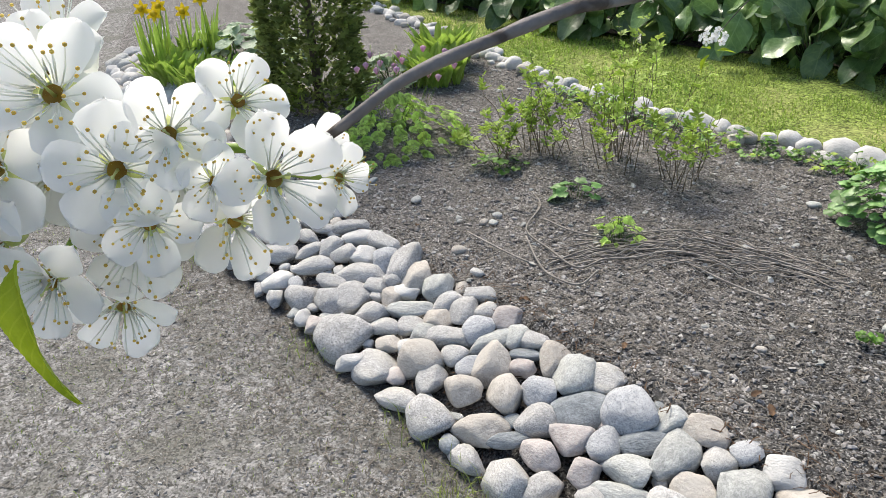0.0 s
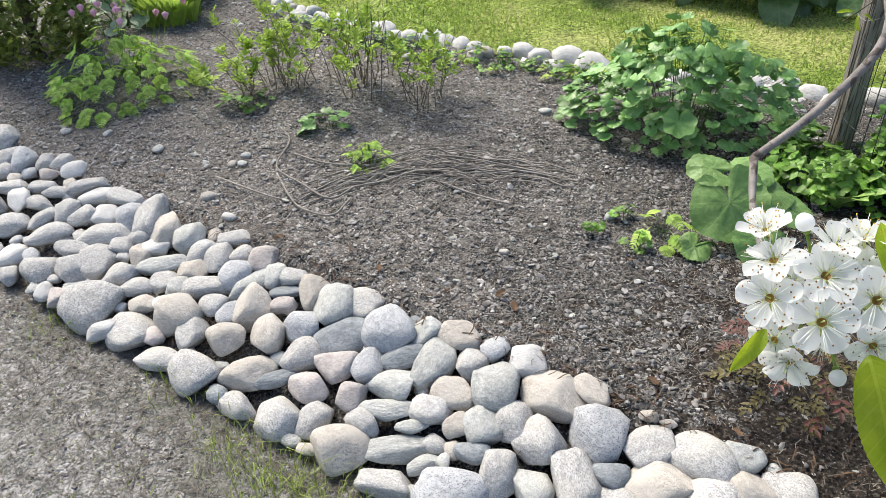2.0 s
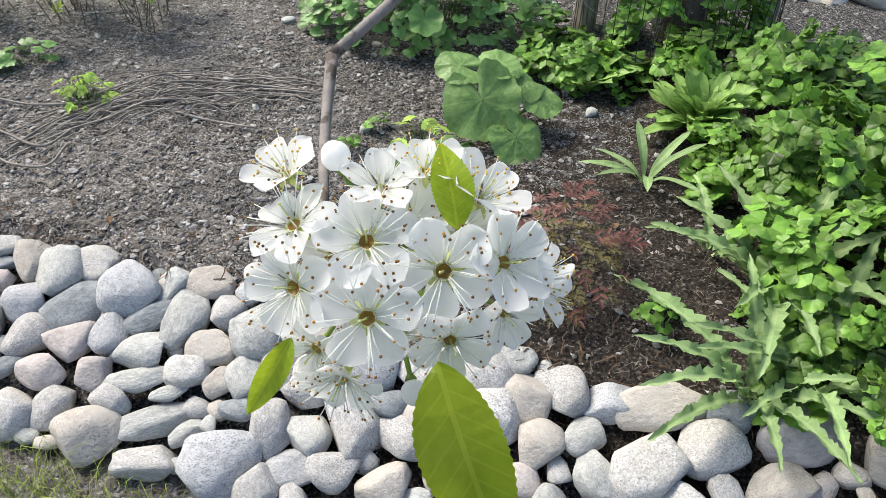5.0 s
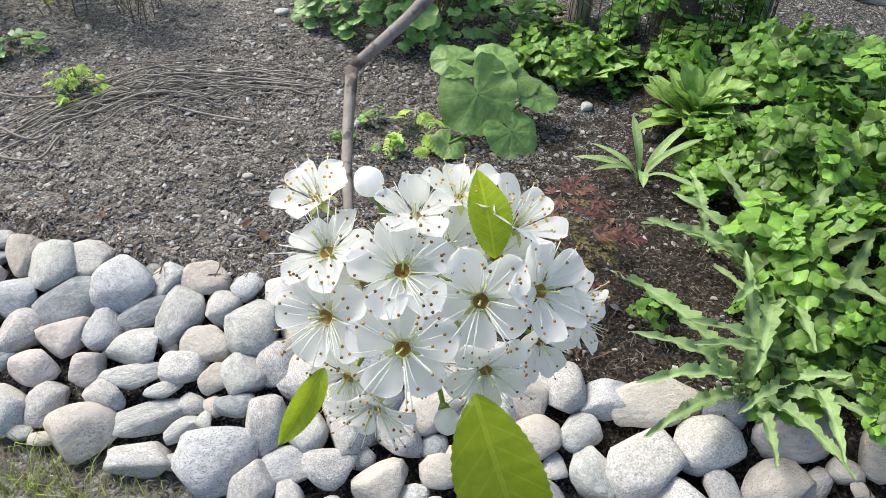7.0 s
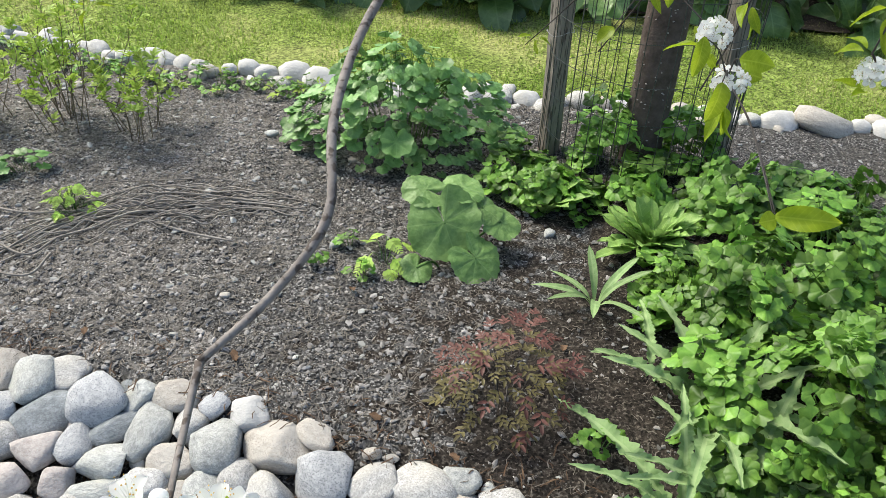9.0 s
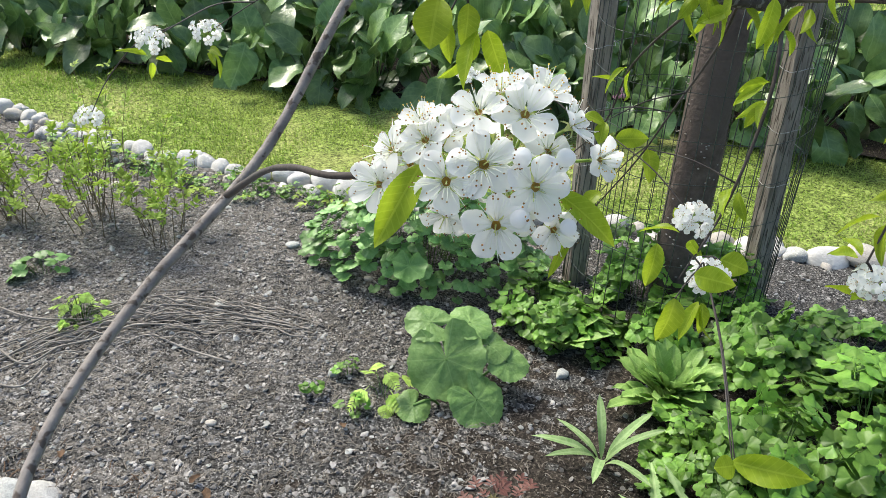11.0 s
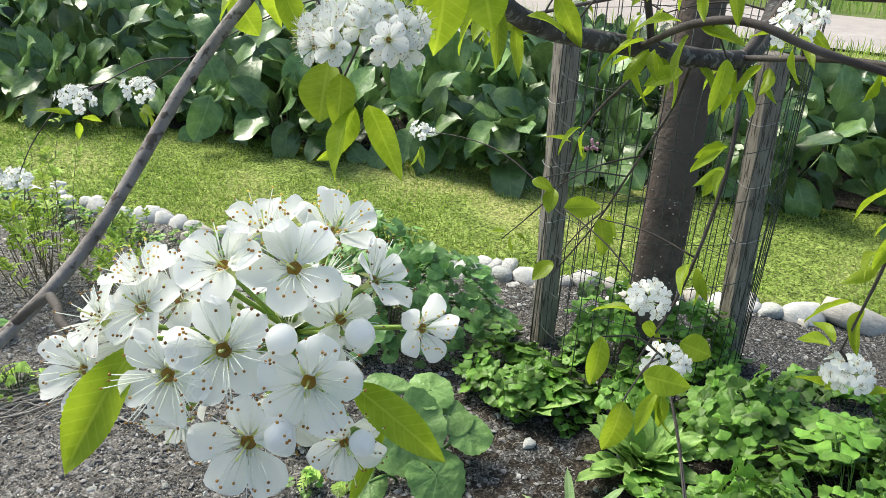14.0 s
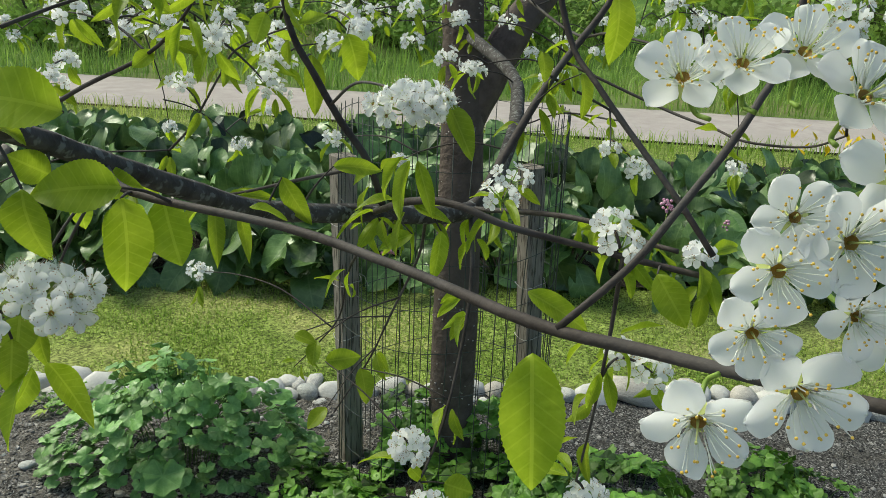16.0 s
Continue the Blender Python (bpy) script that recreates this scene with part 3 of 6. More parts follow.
FAR_C = [
    (-2.883, 1.226, 0.038, 0.03, 25, 'G'), (-2.744, 1.368, 0.044, 0.034, 25, 'G'), (-2.789, 1.463, 0.055, 0.05, 78, 'L'), (-2.903, 1.472, 0.051, 0.046, 100, 'L'),
    (-3.132, 1.478, 0.065, 0.038, 13, 'L'), (-3.21, 1.475, 0.044, 0.028, 23, 'P'), (-3.107, 1.403, 0.038, 0.027, 24, 'L'), (-2.978, 1.386, 0.057, 0.042, 24, 'L'),
    (-3.108, 1.341, 0.043, 0.038, 24, 'L'), (-3.253, 1.391, 0.061, 0.031, 23, 'G'), (-3.222, 1.298, 0.044, 0.027, 24, 'L'), (-3.298, 1.235, 0.05, 0.028, 24, 'L'),
    (-3.13, 1.281, 0.054, 0.027, 24, 'L'), (-3.378, 1.272, 0.043, 0.026, 24, 'L'), (-3.002, 1.5, 0.042, 0.024, 23, 'L'), (-2.942, 1.509, 0.042, 0.023, 23, 'G'),
]
wall = thing("stone_wall", (0, 0, 0), "low dry bank of rounded grey and buff field stones edging the flower bed", "stone wall", kind="structure")
laid = []
for u, v, a, b, turn, key in NEAR_A + NEAR_B + NEAR_C + NEAR_D + NEAR_E + NEAR_F + NEAR_G + FAR_A + FAR_B + FAR_C:
    if any((u - q[0]) ** 2 + (v - q[1]) ** 2 < (0.5 * min(a, q[2])) ** 2 for q in laid):
        continue
    laid.append((u, v, 0.5 * (a + b)))
    if u < -1.45:
        # the bank grows paler away from the tree
        key = {"G": "L", "D": "G", "L": rng.choice("LW")}.get(key, key)
    lay_stone(wall, bank_place(u, v, -0.014 if v - bend(u) < 1.17 else 0.0), a * 1.24, b * 1.30, b * 0.86, radians(turn - 45), BANK, key)
for size, tries in ((0.066, 2600), (0.052, 5200), (0.04, 7000), (0.03, 8000), (0.021, 6000)):
    for _ in range(tries):
        u = rng.uniform(-5.6, 2.6)
        v = rng.uniform(1.07, 1.475) + bend(u)
        a = size * rng.uniform(0.85, 1.2)
        if u > -1.95 and u < 0.35 and a > 0.046:
            continue
        if all((u - q[0]) ** 2 + (v - q[1]) ** 2 > (0.84 * (a + q[2])) ** 2 for q in laid if abs(u - q[0]) < 0.2):
            laid.append((u, v, a))
            b = a * rng.uniform(0.62, 0.95)
            lay_stone(wall, bank_place(u, v, -0.012 if a < 0.034 else 0), a * 1.28, b * 1.34, b * 0.86, rng.uniform(-0.9, 0.9) - 0.78, BANK, rng.choice("LLLLGGBBDPSW" if u > -1.45 else "LLLWWWBPGS"), STONES if a > 0.036 and u < 1.2 else ROUGH_STONES)

edging = thing("stone_edging", (0, 0, 0), "single row of pale rounded stones between bed and lawn", "stone edging", kind="structure")
u = -5.2
while u < 4.6:
    a = rng.choice((rng.uniform(0.03, 0.048), rng.uniform(0.042, 0.068))) if u < 0.3 else rng.uniform(0.045, 0.085)
    if -1.30 < u < -1.02:
        a = 0.085
    if 0.70 < u < 0.86:
        a = 0.13
    u += a * 0.86
    b = a * rng.uniform(0.75, 1.0)
    lay_stone(edging, uv(u, edge_v(u) + rng.uniform(-0.035, 0.03), rng.uniform(0.004, 0.016)), a, min(b, 0.075), min(0.07, b) * 0.85, rng.uniform(-0.7, 0.7) - 0.78, Matrix.Rotation(rng.uniform(-0.35, 0.35), 4, "X"), rng.choice("WWWLWWWB") if rng.random() < 0.95 else "G", ROUGH_STONES)
    if rng.random() < 0.75:
        c = rng.uniform(0.018, 0.045)
        lay_stone(edging, uv(u + rng.uniform(-0.05, 0.05), edge_v(u) + rng.choice((-1, 1)) * rng.uniform(0.06, 0.08), 0.005), c * 1.3, c, c * 0.8, rng.uniform(0, 3), Matrix.Identity(4), rng.choice("WWBL"), ROUGH_STONES)
    u += a * 0.76

# ---- loose stuff on the ground ----
bm = bmesh.new()
bmesh.ops.create_icosphere(bm, subdivisions=1, radius=1.0)
ICO = ([v.co.copy() for v in bm.verts], [tuple(v.index for v in f.verts) for f in bm.faces])
bm.free()
OCT = ([Vector(p) for p in ((1, 0, 0), (0, 1, 0), (-1, 0, 0), (0, -1, 0), (0, 0, 1), (0, 0, -1))], [(0, 1, 4), (1, 2, 4), (2, 3, 4), (3, 0, 4), (1, 0, 5), (2, 1, 5), (3, 2, 5), (0, 3, 5)])


def pebbles(n, span, zf, lo, hi, power):
    g = Geo()
    for _ in range(n):
        u, v = span()
        r = lo + (hi - lo) * rng.random() ** power
        p = uv(u, v, zf(u, v) + r * 0.25)
        turn = Matrix.Rotation(rng.uniform(0, 6.3), 3, "Z") @ Matrix.Rotation(rng.uniform(-0.5, 0.5), 3, "X")
        s = Vector((r * rng.uniform(0.8, 1.9), r, r * rng.uniform(0.3, 0.7)))
        shape = ICO if r > 0.006 else OCT
        g.add([p + turn @ Vector((q.x * s.x * rng.uniform(0.45, 1.25), q.y * s.y * rng.uniform(0.45, 1.25), q.z * s.z * rng.uniform(0.5, 1.3))) for q in shape[0]], shape[1])
    return g


def in_bed():
    while True:
        u = rng.uniform(-3.6, 2.0)
        v = rng.uniform(1.46, 3.5)
        if bend(u) + 1.46 < v < edge_v(u) - 0.05 and (u < 0.0 or rng.random() < 0.22):
            return u, v


def on_path():
    return rng.uniform(-3.6, 1.0), 1.10 - 1.05 * rng.random() ** 1.3


def chips(n, span, zf, lo, hi, width=0.0016):
    """Bits of straw, bark and dead stalk lying about."""
    g = Geo()
    for _ in range(n):
        u, v = span()
        L = rng.uniform(lo, hi)
        a = rng.uniform(0, 6.3)
        d = Vector((math.cos(a), math.sin(a), rng.uniform(-0.12, 0.2)))
        p = uv(u, v, zf(u, v) + 0.004)
        s = Vector((-d.y, d.x, 0)) * width * rng.uniform(0.6, 2)
        e = p + d * L
        k = (p + e) / 2 + Vector((0, 0, 0.004)) + s * rng.uniform(-4, 4)
        g.add([p - s, p + s, k + s, k - s, e + s, e - s, k + Vector((0, 0, width))], [(0, 1, 2, 6), (0, 6, 3), (3, 6, 5), (6, 2, 4, 5)])
    return g


setting("bed_gravel", pebbles(54000, in_bed, bed_z, 0.0016, 0.0090, 4.0), M["grit"], "small pale pebbles and grit over the bed soil", "gravel", False, kind="stuff")
setting("bed_stones", pebbles(800, in_bed, bed_z, 0.005, 0.013, 2.6), STONE["G"], "flat pale stone chips lying on the bed soil", "gravel", False, kind="stuff")
setting("path_grit", pebbles(20000, on_path, path_z, 0.0014, 0.007, 4.5), M["grit"], "fine grit strewn on the path", "gravel", False, kind="stuff")

def on_bank():
    u = rng.uniform(-3.2, 1.2)
    return u, rng.uniform(1.06, 1.5) + bend(u)


setting("wall_litter", chips(1900, on_bank, lambda u, v: bed_z(u, v) + 0.03 * rng.random(), 0.01, 0.05, 0.0008), M["litter"], "dry needles and straw caught between the stones", "plant litter", kind="stuff")
setting("needle_litter", chips(320, lambda: (lambda u: (u, 1.47 + 0.14 * rng.random() ** 1.8 + bend(u)))(rng.uniform(-1.7, 0.6)), bed_z, 0.012, 0.045, 0.0009), M["litter"], "red-brown needles and bark shreds behind the stones", "plant litter", kind="stuff")
setting("bed_chips", chips(30000, in_bed, bed_z, 0.006, 0.03, 0.0007), M["straw"], "bits of straw and dead stalk on the bed", "plant litter", kind="stuff")
setting("path_litter", chips(5500, lambda: (rng.uniform(-3.4, 0.9), 1.10 - 0.35 * rng.random() ** 1.8), path_z, 0.008, 0.04, 0.0007), M["dark_straw"], "dark needles and dead stalks along the foot of the stones", "plant litter", kind="stuff")
setting("path_chips", chips(9000, on_path, path_z, 0.008, 0.05, 0.0007), M["straw"], "straw and dry needles lying on the path", "plant litter", kind="stuff")
for n in range(34):
    u, v = in_bed()
    r = rng.uniform(0.012, 0.022)
    ob = lay_stone(None, uv(u, v, bed_z(u, v) + r * 0.3), r * 1.3, r, r * 0.6, rng.uniform(0, 3), Matrix.Identity(4), rng.choice("LGBGG"), ROUGH_STONES)
    ob.name = "pebble"
    tagged(ob, "small pale pebble lying on the bed soil", "pebble", "pebbles on the bed")


def dead_leaf(u, v, size):
    g = blade_leaf(0.6, rng.uniform(-0.3, 0.3), 0.5, 5, 0.15, 0.5, 0.1, rng.randrange(99))
    a = rng.uniform(0, 6.3)
    ob = new("dead_leaf", g.mesh("dead_leaf", M["litter"]))
    ob.matrix_basis = aim(uv(u, v, bed_z(u, v) + 0.012), (math.cos(a), math.sin(a), 0.1), (0.1, 0.1, 1), size)
    return tagged(ob, "curled brown dead leaf lying on soil", "dead leaf", "dead leaves on the bed")


for u, v in ((-1.32, 1.52), (-0.62, 1.62), (-0.55, 1.60), (-0.95, 1.55), (0.05, 1.5), (0.2, 1.9), (0.5, 1.7), (-1.9, 1.58), (-0.4, 1.95), (-0.15, 1.54)):
    dead_leaf(u, v, rng.uniform(0.022, 0.036))


def blades(n, span, zf, lo, hi, width, lean=0.5):
    g = Geo()
    for _ in range(n):
        u, v = span()
        h = rng.uniform(lo, hi)
        a = rng.uniform(0, 6.3)
        d = Vector((math.cos(a), math.sin(a), 0))
        p = uv(u, v, zf(u, v) - 0.002)
        s = Vector((-d.y, d.x, 0)) * width * rng.uniform(0.6, 1.3)
        k = rng.uniform(0.1, lean)
        q = p + d * h * k * 0.4 + Vector((0, 0, h * 0.6))
        t = p + d * h * k * 1.3 + Vector((0, 0, h * (1 - 0.35 * k)))
        g.add([p - s, p + s, q + s * 0.8, q - s * 0.8, t], [(0, 1, 2, 3), (3, 2, 4)])
    return g


def on_lawn():
    while True:
        u = rng.uniform(-5.0, 4.5)
        v = edge_v(u) + 0.04 + 1.5 * rng.random()
        if rng.random() < 0.5 + 0.9 * noise.noise(uv(u, v) * 2.4):
            return u, v


setting("lawn_grass", blades(72000, on_lawn, lambda u, v: -0.004, 0.008, 0.028, 0.0024, 1.1), M["grass"], "short yellow-green lawn grass", "grass", kind="stuff")
setting("verge_grass", blades(9000, lambda: (rng.uniform(-8, 9), 8.9 - 2.6 * rng.random() ** 1.5), lambda u, v: 0.0, 0.06, 0.22, 0.004, 0.6), M["grass"], "yellow-green grass beside the road", "grass", kind="stuff")
setting("meadow_grass", blades(26000, lambda: (rng.uniform(-14, 20), 11.1 + 9 * rng.random() ** 1.3), lambda u, v: 0.02 + max(0.0, v - 13) * 0.10, 0.12, 0.5, 0.007, 0.6), M["tall_grass"], "rough green meadow grass", "grass", kind="stuff")


def path_tuft():
    c = rng.choice([(-0.86, 1.0), (-0.82, 0.94), (-0.74, 0.98), (-0.66, 0.98), (-0.98, 1.02), (-0.78, 1.0), (-0.7, 1.03), (-1.75, 1.03), (-0.6, 0.95), (-0.95, 0.96), (-0.2, 1.02), (-1.25, 1.05), (0.2, 1.0), (-0.5, 1.0), (-3.1, 1.02), (-2.6, 1.0)])
    return c[0] + rng.gauss(0, 0.06), min(1.07, c[1] + rng.gauss(0, 0.045))


setting("path_grass", blades(850, path_tuft, lambda u, v: -0.19, 0.02, 0.10, 0.0011, 0.9), M["grass"], "thin grass tufts at the foot of the stones", "grass", kind="stuff")
setting("path_moss_grass", blades(7000, lambda: (lambda u: (u, 0.2 + 0.8 * rng.random() + min(0, 0.15 * (u + 2))))(rng.uniform(-5.2, 0.8)), lambda u, v: -0.19, 0.004, 0.018, 0.001, 0.9), M["grass"], "sparse short grass in the trodden path", "grass", kind="stuff")

# ---- plants in the bed ----


def wobbling(r0, lobes, depth, seed, notch=0.0):
    return lambda a: r0 * (1 + depth * math.cos(lobes * a) + 0.04 * math.sin(3 * a + seed)) * (1 - notch * math.exp(-((abs(a) - math.pi) / 0.35) ** 2))


ROUND = [polar_leaf(wobbling(0.5, 7, 0.07, s, 0.55), 3, 42, 0.08 - 0.07 * s, 0.05, s, 0.25).mesh("leaf", M["round"]) for s in range(4)]
BROAD = [polar_leaf((lambda a, s=s: 0.5 * (1 + 0.02 * math.cos(5 * a) + 0.022 * math.cos(21 * a + s) + 0.04 * math.sin(2 * a + s)) * (1 - 0.6 * math.exp(-((abs(a) - math.pi) / 0.25) ** 2))), 6, 84, -0.04, 0.055, s, 0.12).mesh("leaf", M["butterbur"]) for s in range(4)]


def leaflet(s):
    """A rounded fan-shaped leaflet with three shallow scalloped lobes, from the origin along y."""
    r = random.Random(s)
    skew = r.uniform(-0.12, 0.12)
    pts = []
    for k in range(25):
        a = radians(-96 + 192 * k / 24)
        edge = 0.40 * (0.62 + 0.38 * math.cos(0.72 * a)) * (1 - 0.15 * sum(math.exp(-((a - c) / 0.13) ** 2) for c in (-0.52 + skew, 0.50 + skew)) + 0.035 * math.cos(9 * a))
        pts.append([(edge * t * math.sin(a), 0.04 + edge * t * math.cos(a) * 1.05, 0.045 * t * t * math.cos(3.6 * a + skew) - 0.06 * t * t + 0.015 * t * math.sin(5 * a + s)) for t in (0.02, 0.4, 0.75, 1.0)])
    return Geo().grid(pts)


def trifoliate(s):
    return merge([(leaflet(s), pose(0, 0.10, 0, 8 + 5 * s, 0, 3)), (leaflet(s + 4), pose(-0.06, 0.02, 0.01, 4, 10, 82)), (leaflet(s + 8), pose(0.06, 0.02, 0, 2, -12, -84))])


def sprig(s):
    """Four three-part leaves on short stalks from one point."""
    r = random.Random(s + 40)
    g = Geo()
    for k in range(4):
        out = pose(0, 0, 0, 0, 0, 90 * k + r.uniform(-30, 30)) @ pose(0, r.uniform(0.25, 0.5), r.uniform(-0.22, 0.12), r.uniform(-25, 15), r.uniform(-15, 15), 0)
        size = r.uniform(0.62, 0.95)
        g.tube([(0, 0, -0.25), out @ Vector((0, -0.1, -0.06)), out @ Vector((0, 0.02, 0))], 0.012, 4)
        q = trifoliate(k % 4)
        g.add([out @ (Vector(p) * size) for p in q.v], q.f)
    return g.mesh("leaf_sprig", M["lobed"])


LOBED = [trifoliate(s).mesh("leaf", M["lobed"]) for s in range(4)]
SPRIG = [sprig(s) for s in range(4)]
LANCE = [blade_leaf(0.15, 0.5 + 0.15 * s, 0.35, 9, 0, 0.6, 0.015, s).mesh("leaf", M["grey_leaf"]) for s in range(3)]
ROSETTE = [blade_leaf(0.27, 0.14 + 0.12 * s, 0.40, 10, 0, 0.68, 0.04, s).mesh("leaf", M["rosette"]) for s in range(3)]


def thistle_leaf(s):
    """A long grey leaf cut into pointed lobes on both sides."""
    pts = []
    for i in range(58):
        t = i / 57
        w = 0.068 * math.sin(math.pi * min(1, t * 0.92 + 0.06)) ** 0.7
        w *= 0.74 if i % 3 == 0 else (1.10 if i % 3 == 1 else 0.96)
        pts.append([(q * w, t - 0.1 * t * t + (0.018 if abs(q) == 1 else 0), 0.5 * abs(q) * w - 0.62 * t ** 2.4 + 0.03 * math.sin(t * 33 + 2 * q + s) * abs(q)) for q in (-1, -0.4, 0, 0.4, 1)])
    return Geo().grid(pts).mesh("leaf", M["grey_leaf"])


THISTLE = [thistle_leaf(s) for s in range(2)]


def fern_leaf(key):
    items = [(blade_leaf(0.06, 0.15, 0.2, 4), Matrix.Identity(4))]
    for i in range(7):
        t = 0.22 + 0.11 * i
        L = 0.42 * (1 - t) + 0.07
        for q in (-1, 1):
            items.append((blade_leaf(0.42, 0.2, 0.3, 4, 0.25), Matrix.Translation((0, t, -0.15 * t * t)) @ pose(0, 0, 0, 0, 0, q * 55) @ Matrix.Scale(L, 4)))
    return merge(items).mesh("leaf", M[key])


FERN = [fern_leaf("fern")]
BUD = [merge([(blade_leaf(0.46, 0.25, 0.4, 4), Matrix.Translation((0, y, 0)) @ pose(0, 0, 0, 25, 0, z) @ Matrix.Scale(L, 4)) for y, z, L in ((0, -70, 0.8), (0.1, 66, 0.85), (0.45, -48, 0.8), (0.5, 5, 0.95), (0.48, 52, 0.75))]).mesh("leaf", M["bud_leaf"])]
REDS = [merge([(blade_leaf(0.40, 0.15, 0.4, 4, 0.1), Matrix.Translation((0, y, -0.1 * y)) @ pose(0, 0, 0, 12, 0, z) @ Matrix.Scale(L, 4)) for y, z, L in ((0.05, 62, 0.55), (0.12, -58, 0.6), (0.38, 48, 0.5), (0.45, -46, 0.52), (0.62, 4, 0.6))]).mesh("leaf", M[k]) for k in ("red_leaf", "olive_leaf", "olive_leaf")]


def leafy_plant(name, u, v, label, category, leaves, spots, stem_key="stalk", stem_r=0.002, group="", gather=0.35):
    """spots: rows of tip place (from the foot), leaf direction, leaf normal, size."""
    root = thing(name, uv(u, v, bed_z(u, v)), label, category, group)
    g = Geo()
    for i, (tip, along, normal, size) in enumerate(spots):
        tip = Vector(tip)
        if len(spots) > 60 and i % 9:
            # a short leaf stalk that branches off inside the plant
            g.tube([tip * 0.86, tip * 0.94 - Vector((0, 0, 0.006)), tip], stem_r * 0.7, 3)
            continue
        foot = Vector((tip.x * gather, tip.y * gather, -0.005))
        knee = foot.lerp(tip, 0.5) + Vector((0, 0, 0.12 * tip.length)) - Vector((tip.x, tip.y, 0)) * 0.12
        g.tube(smooth_line([foot, knee, tip], 3), stem_r, 4)
    tagged(part("stalk_tangle", g.mesh("stalk_tangle", M[stem_key]), root), kind="stuff")
    for tip, along, normal, size in spots:
        part("leaf_sprig" if leaves is SPRIG else "leaf", rng.choice(leaves), root, aim(tip, along, normal, size))
    return root


def dome(n, rx, ry, h, size, low=0.15, flat=0.6, rot=0.0):
    """Leaf spots over an uneven mound."""
    out = []
    for i in range(n):
        a, q = rng.uniform(0, 6.28), math.sqrt(rng.random())
        x, y = q * rx * math.cos(a), q * ry * math.sin(a)
        top = h * (1 - 0.75 * q * q)
        z = top * (low + (1 - low) * rng.random() ** 0.6) + rng.uniform(-0.02, 0.02)
        c, s = math.cos(rot), math.sin(rot)
        x, y = c * x - s * y, s * x + c * y
        n_ = Vector((x * flat / rx, y * flat / ry, 0.9)) + Vector((rng.uniform(-0.35, 0.35), rng.uniform(-0.35, 0.35), 0))
        d = Vector((x, y, 0)).normalized() + Vector((rng.uniform(-0.6, 0.6), rng.uniform(-0.6, 0.6), -0.2))
        out.append(((x, y, max(0.02, z)), d, n_, size * rng.uniform(0.65, 1.25)))
    return out


def mound(n, rx, ry, h, size, rot=0.0, inner=0.25, up=0.5):
    """Leaf spots over the shell of an uneven mound, a share of them inside it, largest on the shell."""
    out = []
    c, s = math.cos(rot), math.sin(rot)
    for i in range(n):
        a, rise = rng.uniform(0, 6.28), rng.uniform(0.06, 1.0)
        q = math.sqrt(1 - rise * rise)
        deep = rng.uniform(0.45, 0.85) if rng.random() < inner else rng.uniform(0.88, 1.06)
        bulge = 1 + 0.28 * noise.noise(Vector((math.cos(a) * q * 2.2, math.sin(a) * q * 2.2, rx * 9 + n)))
        x, y, z = q * rx * math.cos(a) * bulge, q * ry * math.sin(a) * bulge, h * rise * deep * bulge
        side = Vector((c * x / rx - s * y / ry, s * x / rx + c * y / ry, 0))
        n_ = side * rng.uniform(0.5, 1.4) + Vector((rng.uniform(-0.4, 0.4), rng.uniform(-0.4, 0.4), up + 0.6 * rng.random()))
        d = side + Vector((rng.uniform(-0.7, 0.7), rng.uniform(-0.7, 0.7), -0.25))
        out.append(((c * x - s * y, s * x + c * y, max(0.025, z)), d, n_, size * rng.uniform(0.6, 1.25) * (0.8 if deep < 0.86 else 1)))
    return out


leafy_plant("round_leaved_plant", -0.56, 2.76, "bushy mid green plant with many round scalloped leaves", "plant", ROUND, mound(520, 0.40, 0.22, 0.36, 0.052, -0.62, 0.18) + mound(90, 0.19, 0.17, 0.44, 0.054, 0.0, 0.1) + [((-0.13, -0.25, 0.17), (-0.2, -0.5, -0.6), (-0.2, -0.9, 0.4), 0.105)], gather=0.4, stem_r=0.0012)
leafy_plant(
    "broad_leaved_plant", -0.181, 2.175, "plant with a few large round green leaves with wavy edges", "plant", BROAD,
    [((-0.02, 0.02, 0.13), (0.05, -0.5, -0.55), (-0.3, -0.72, 0.72), 0.215), ((0.03, -0.085, 0.06), (0.35, -0.5, -0.45), (0.05, -0.75, 0.7), 0.155), ((-0.125, -0.02, 0.03), (-0.6, -0.4, -0.1), (0.0, -0.35, 1), 0.10),
     ((-0.03, 0.12, 0.185), (-0.5, 0.3, 0.05), (-0.2, -0.15, 1), 0.135), ((0.08, 0.10, 0.175), (0.6, 0.3, 0.0), (0.1, -0.1, 1), 0.135), ((0.145, -0.02, 0.11), (0.8, -0.3, -0.2), (0.2, -0.45, 0.95), 0.12), ((0.11, 0.03, 0.14), (0.7, -0.1, -0.1), (0.15, -0.35, 1), 0.12)], stem_r=0.004)
LOBED_NEAR = [(-0.07, 2.63, 26, 0.14, 0.17), (0.62, 2.12, 52, 0.22, 0.30), (0.47, 2.2, 22, 0.12, 0.17), (0.72, 1.80, 62, 0.22, 0.30), (0.98, 2.0, 50, 0.24, 0.33), (0.95, 1.6, 56, 0.22, 0.27), (0.70, 1.57, 34, 0.15, 0.18), (1.25, 1.8, 48, 0.26, 0.32), (0.60, 2.66, 40, 0.17, 0.24), (0.85, 2.40, 54, 0.24, 0.33)]
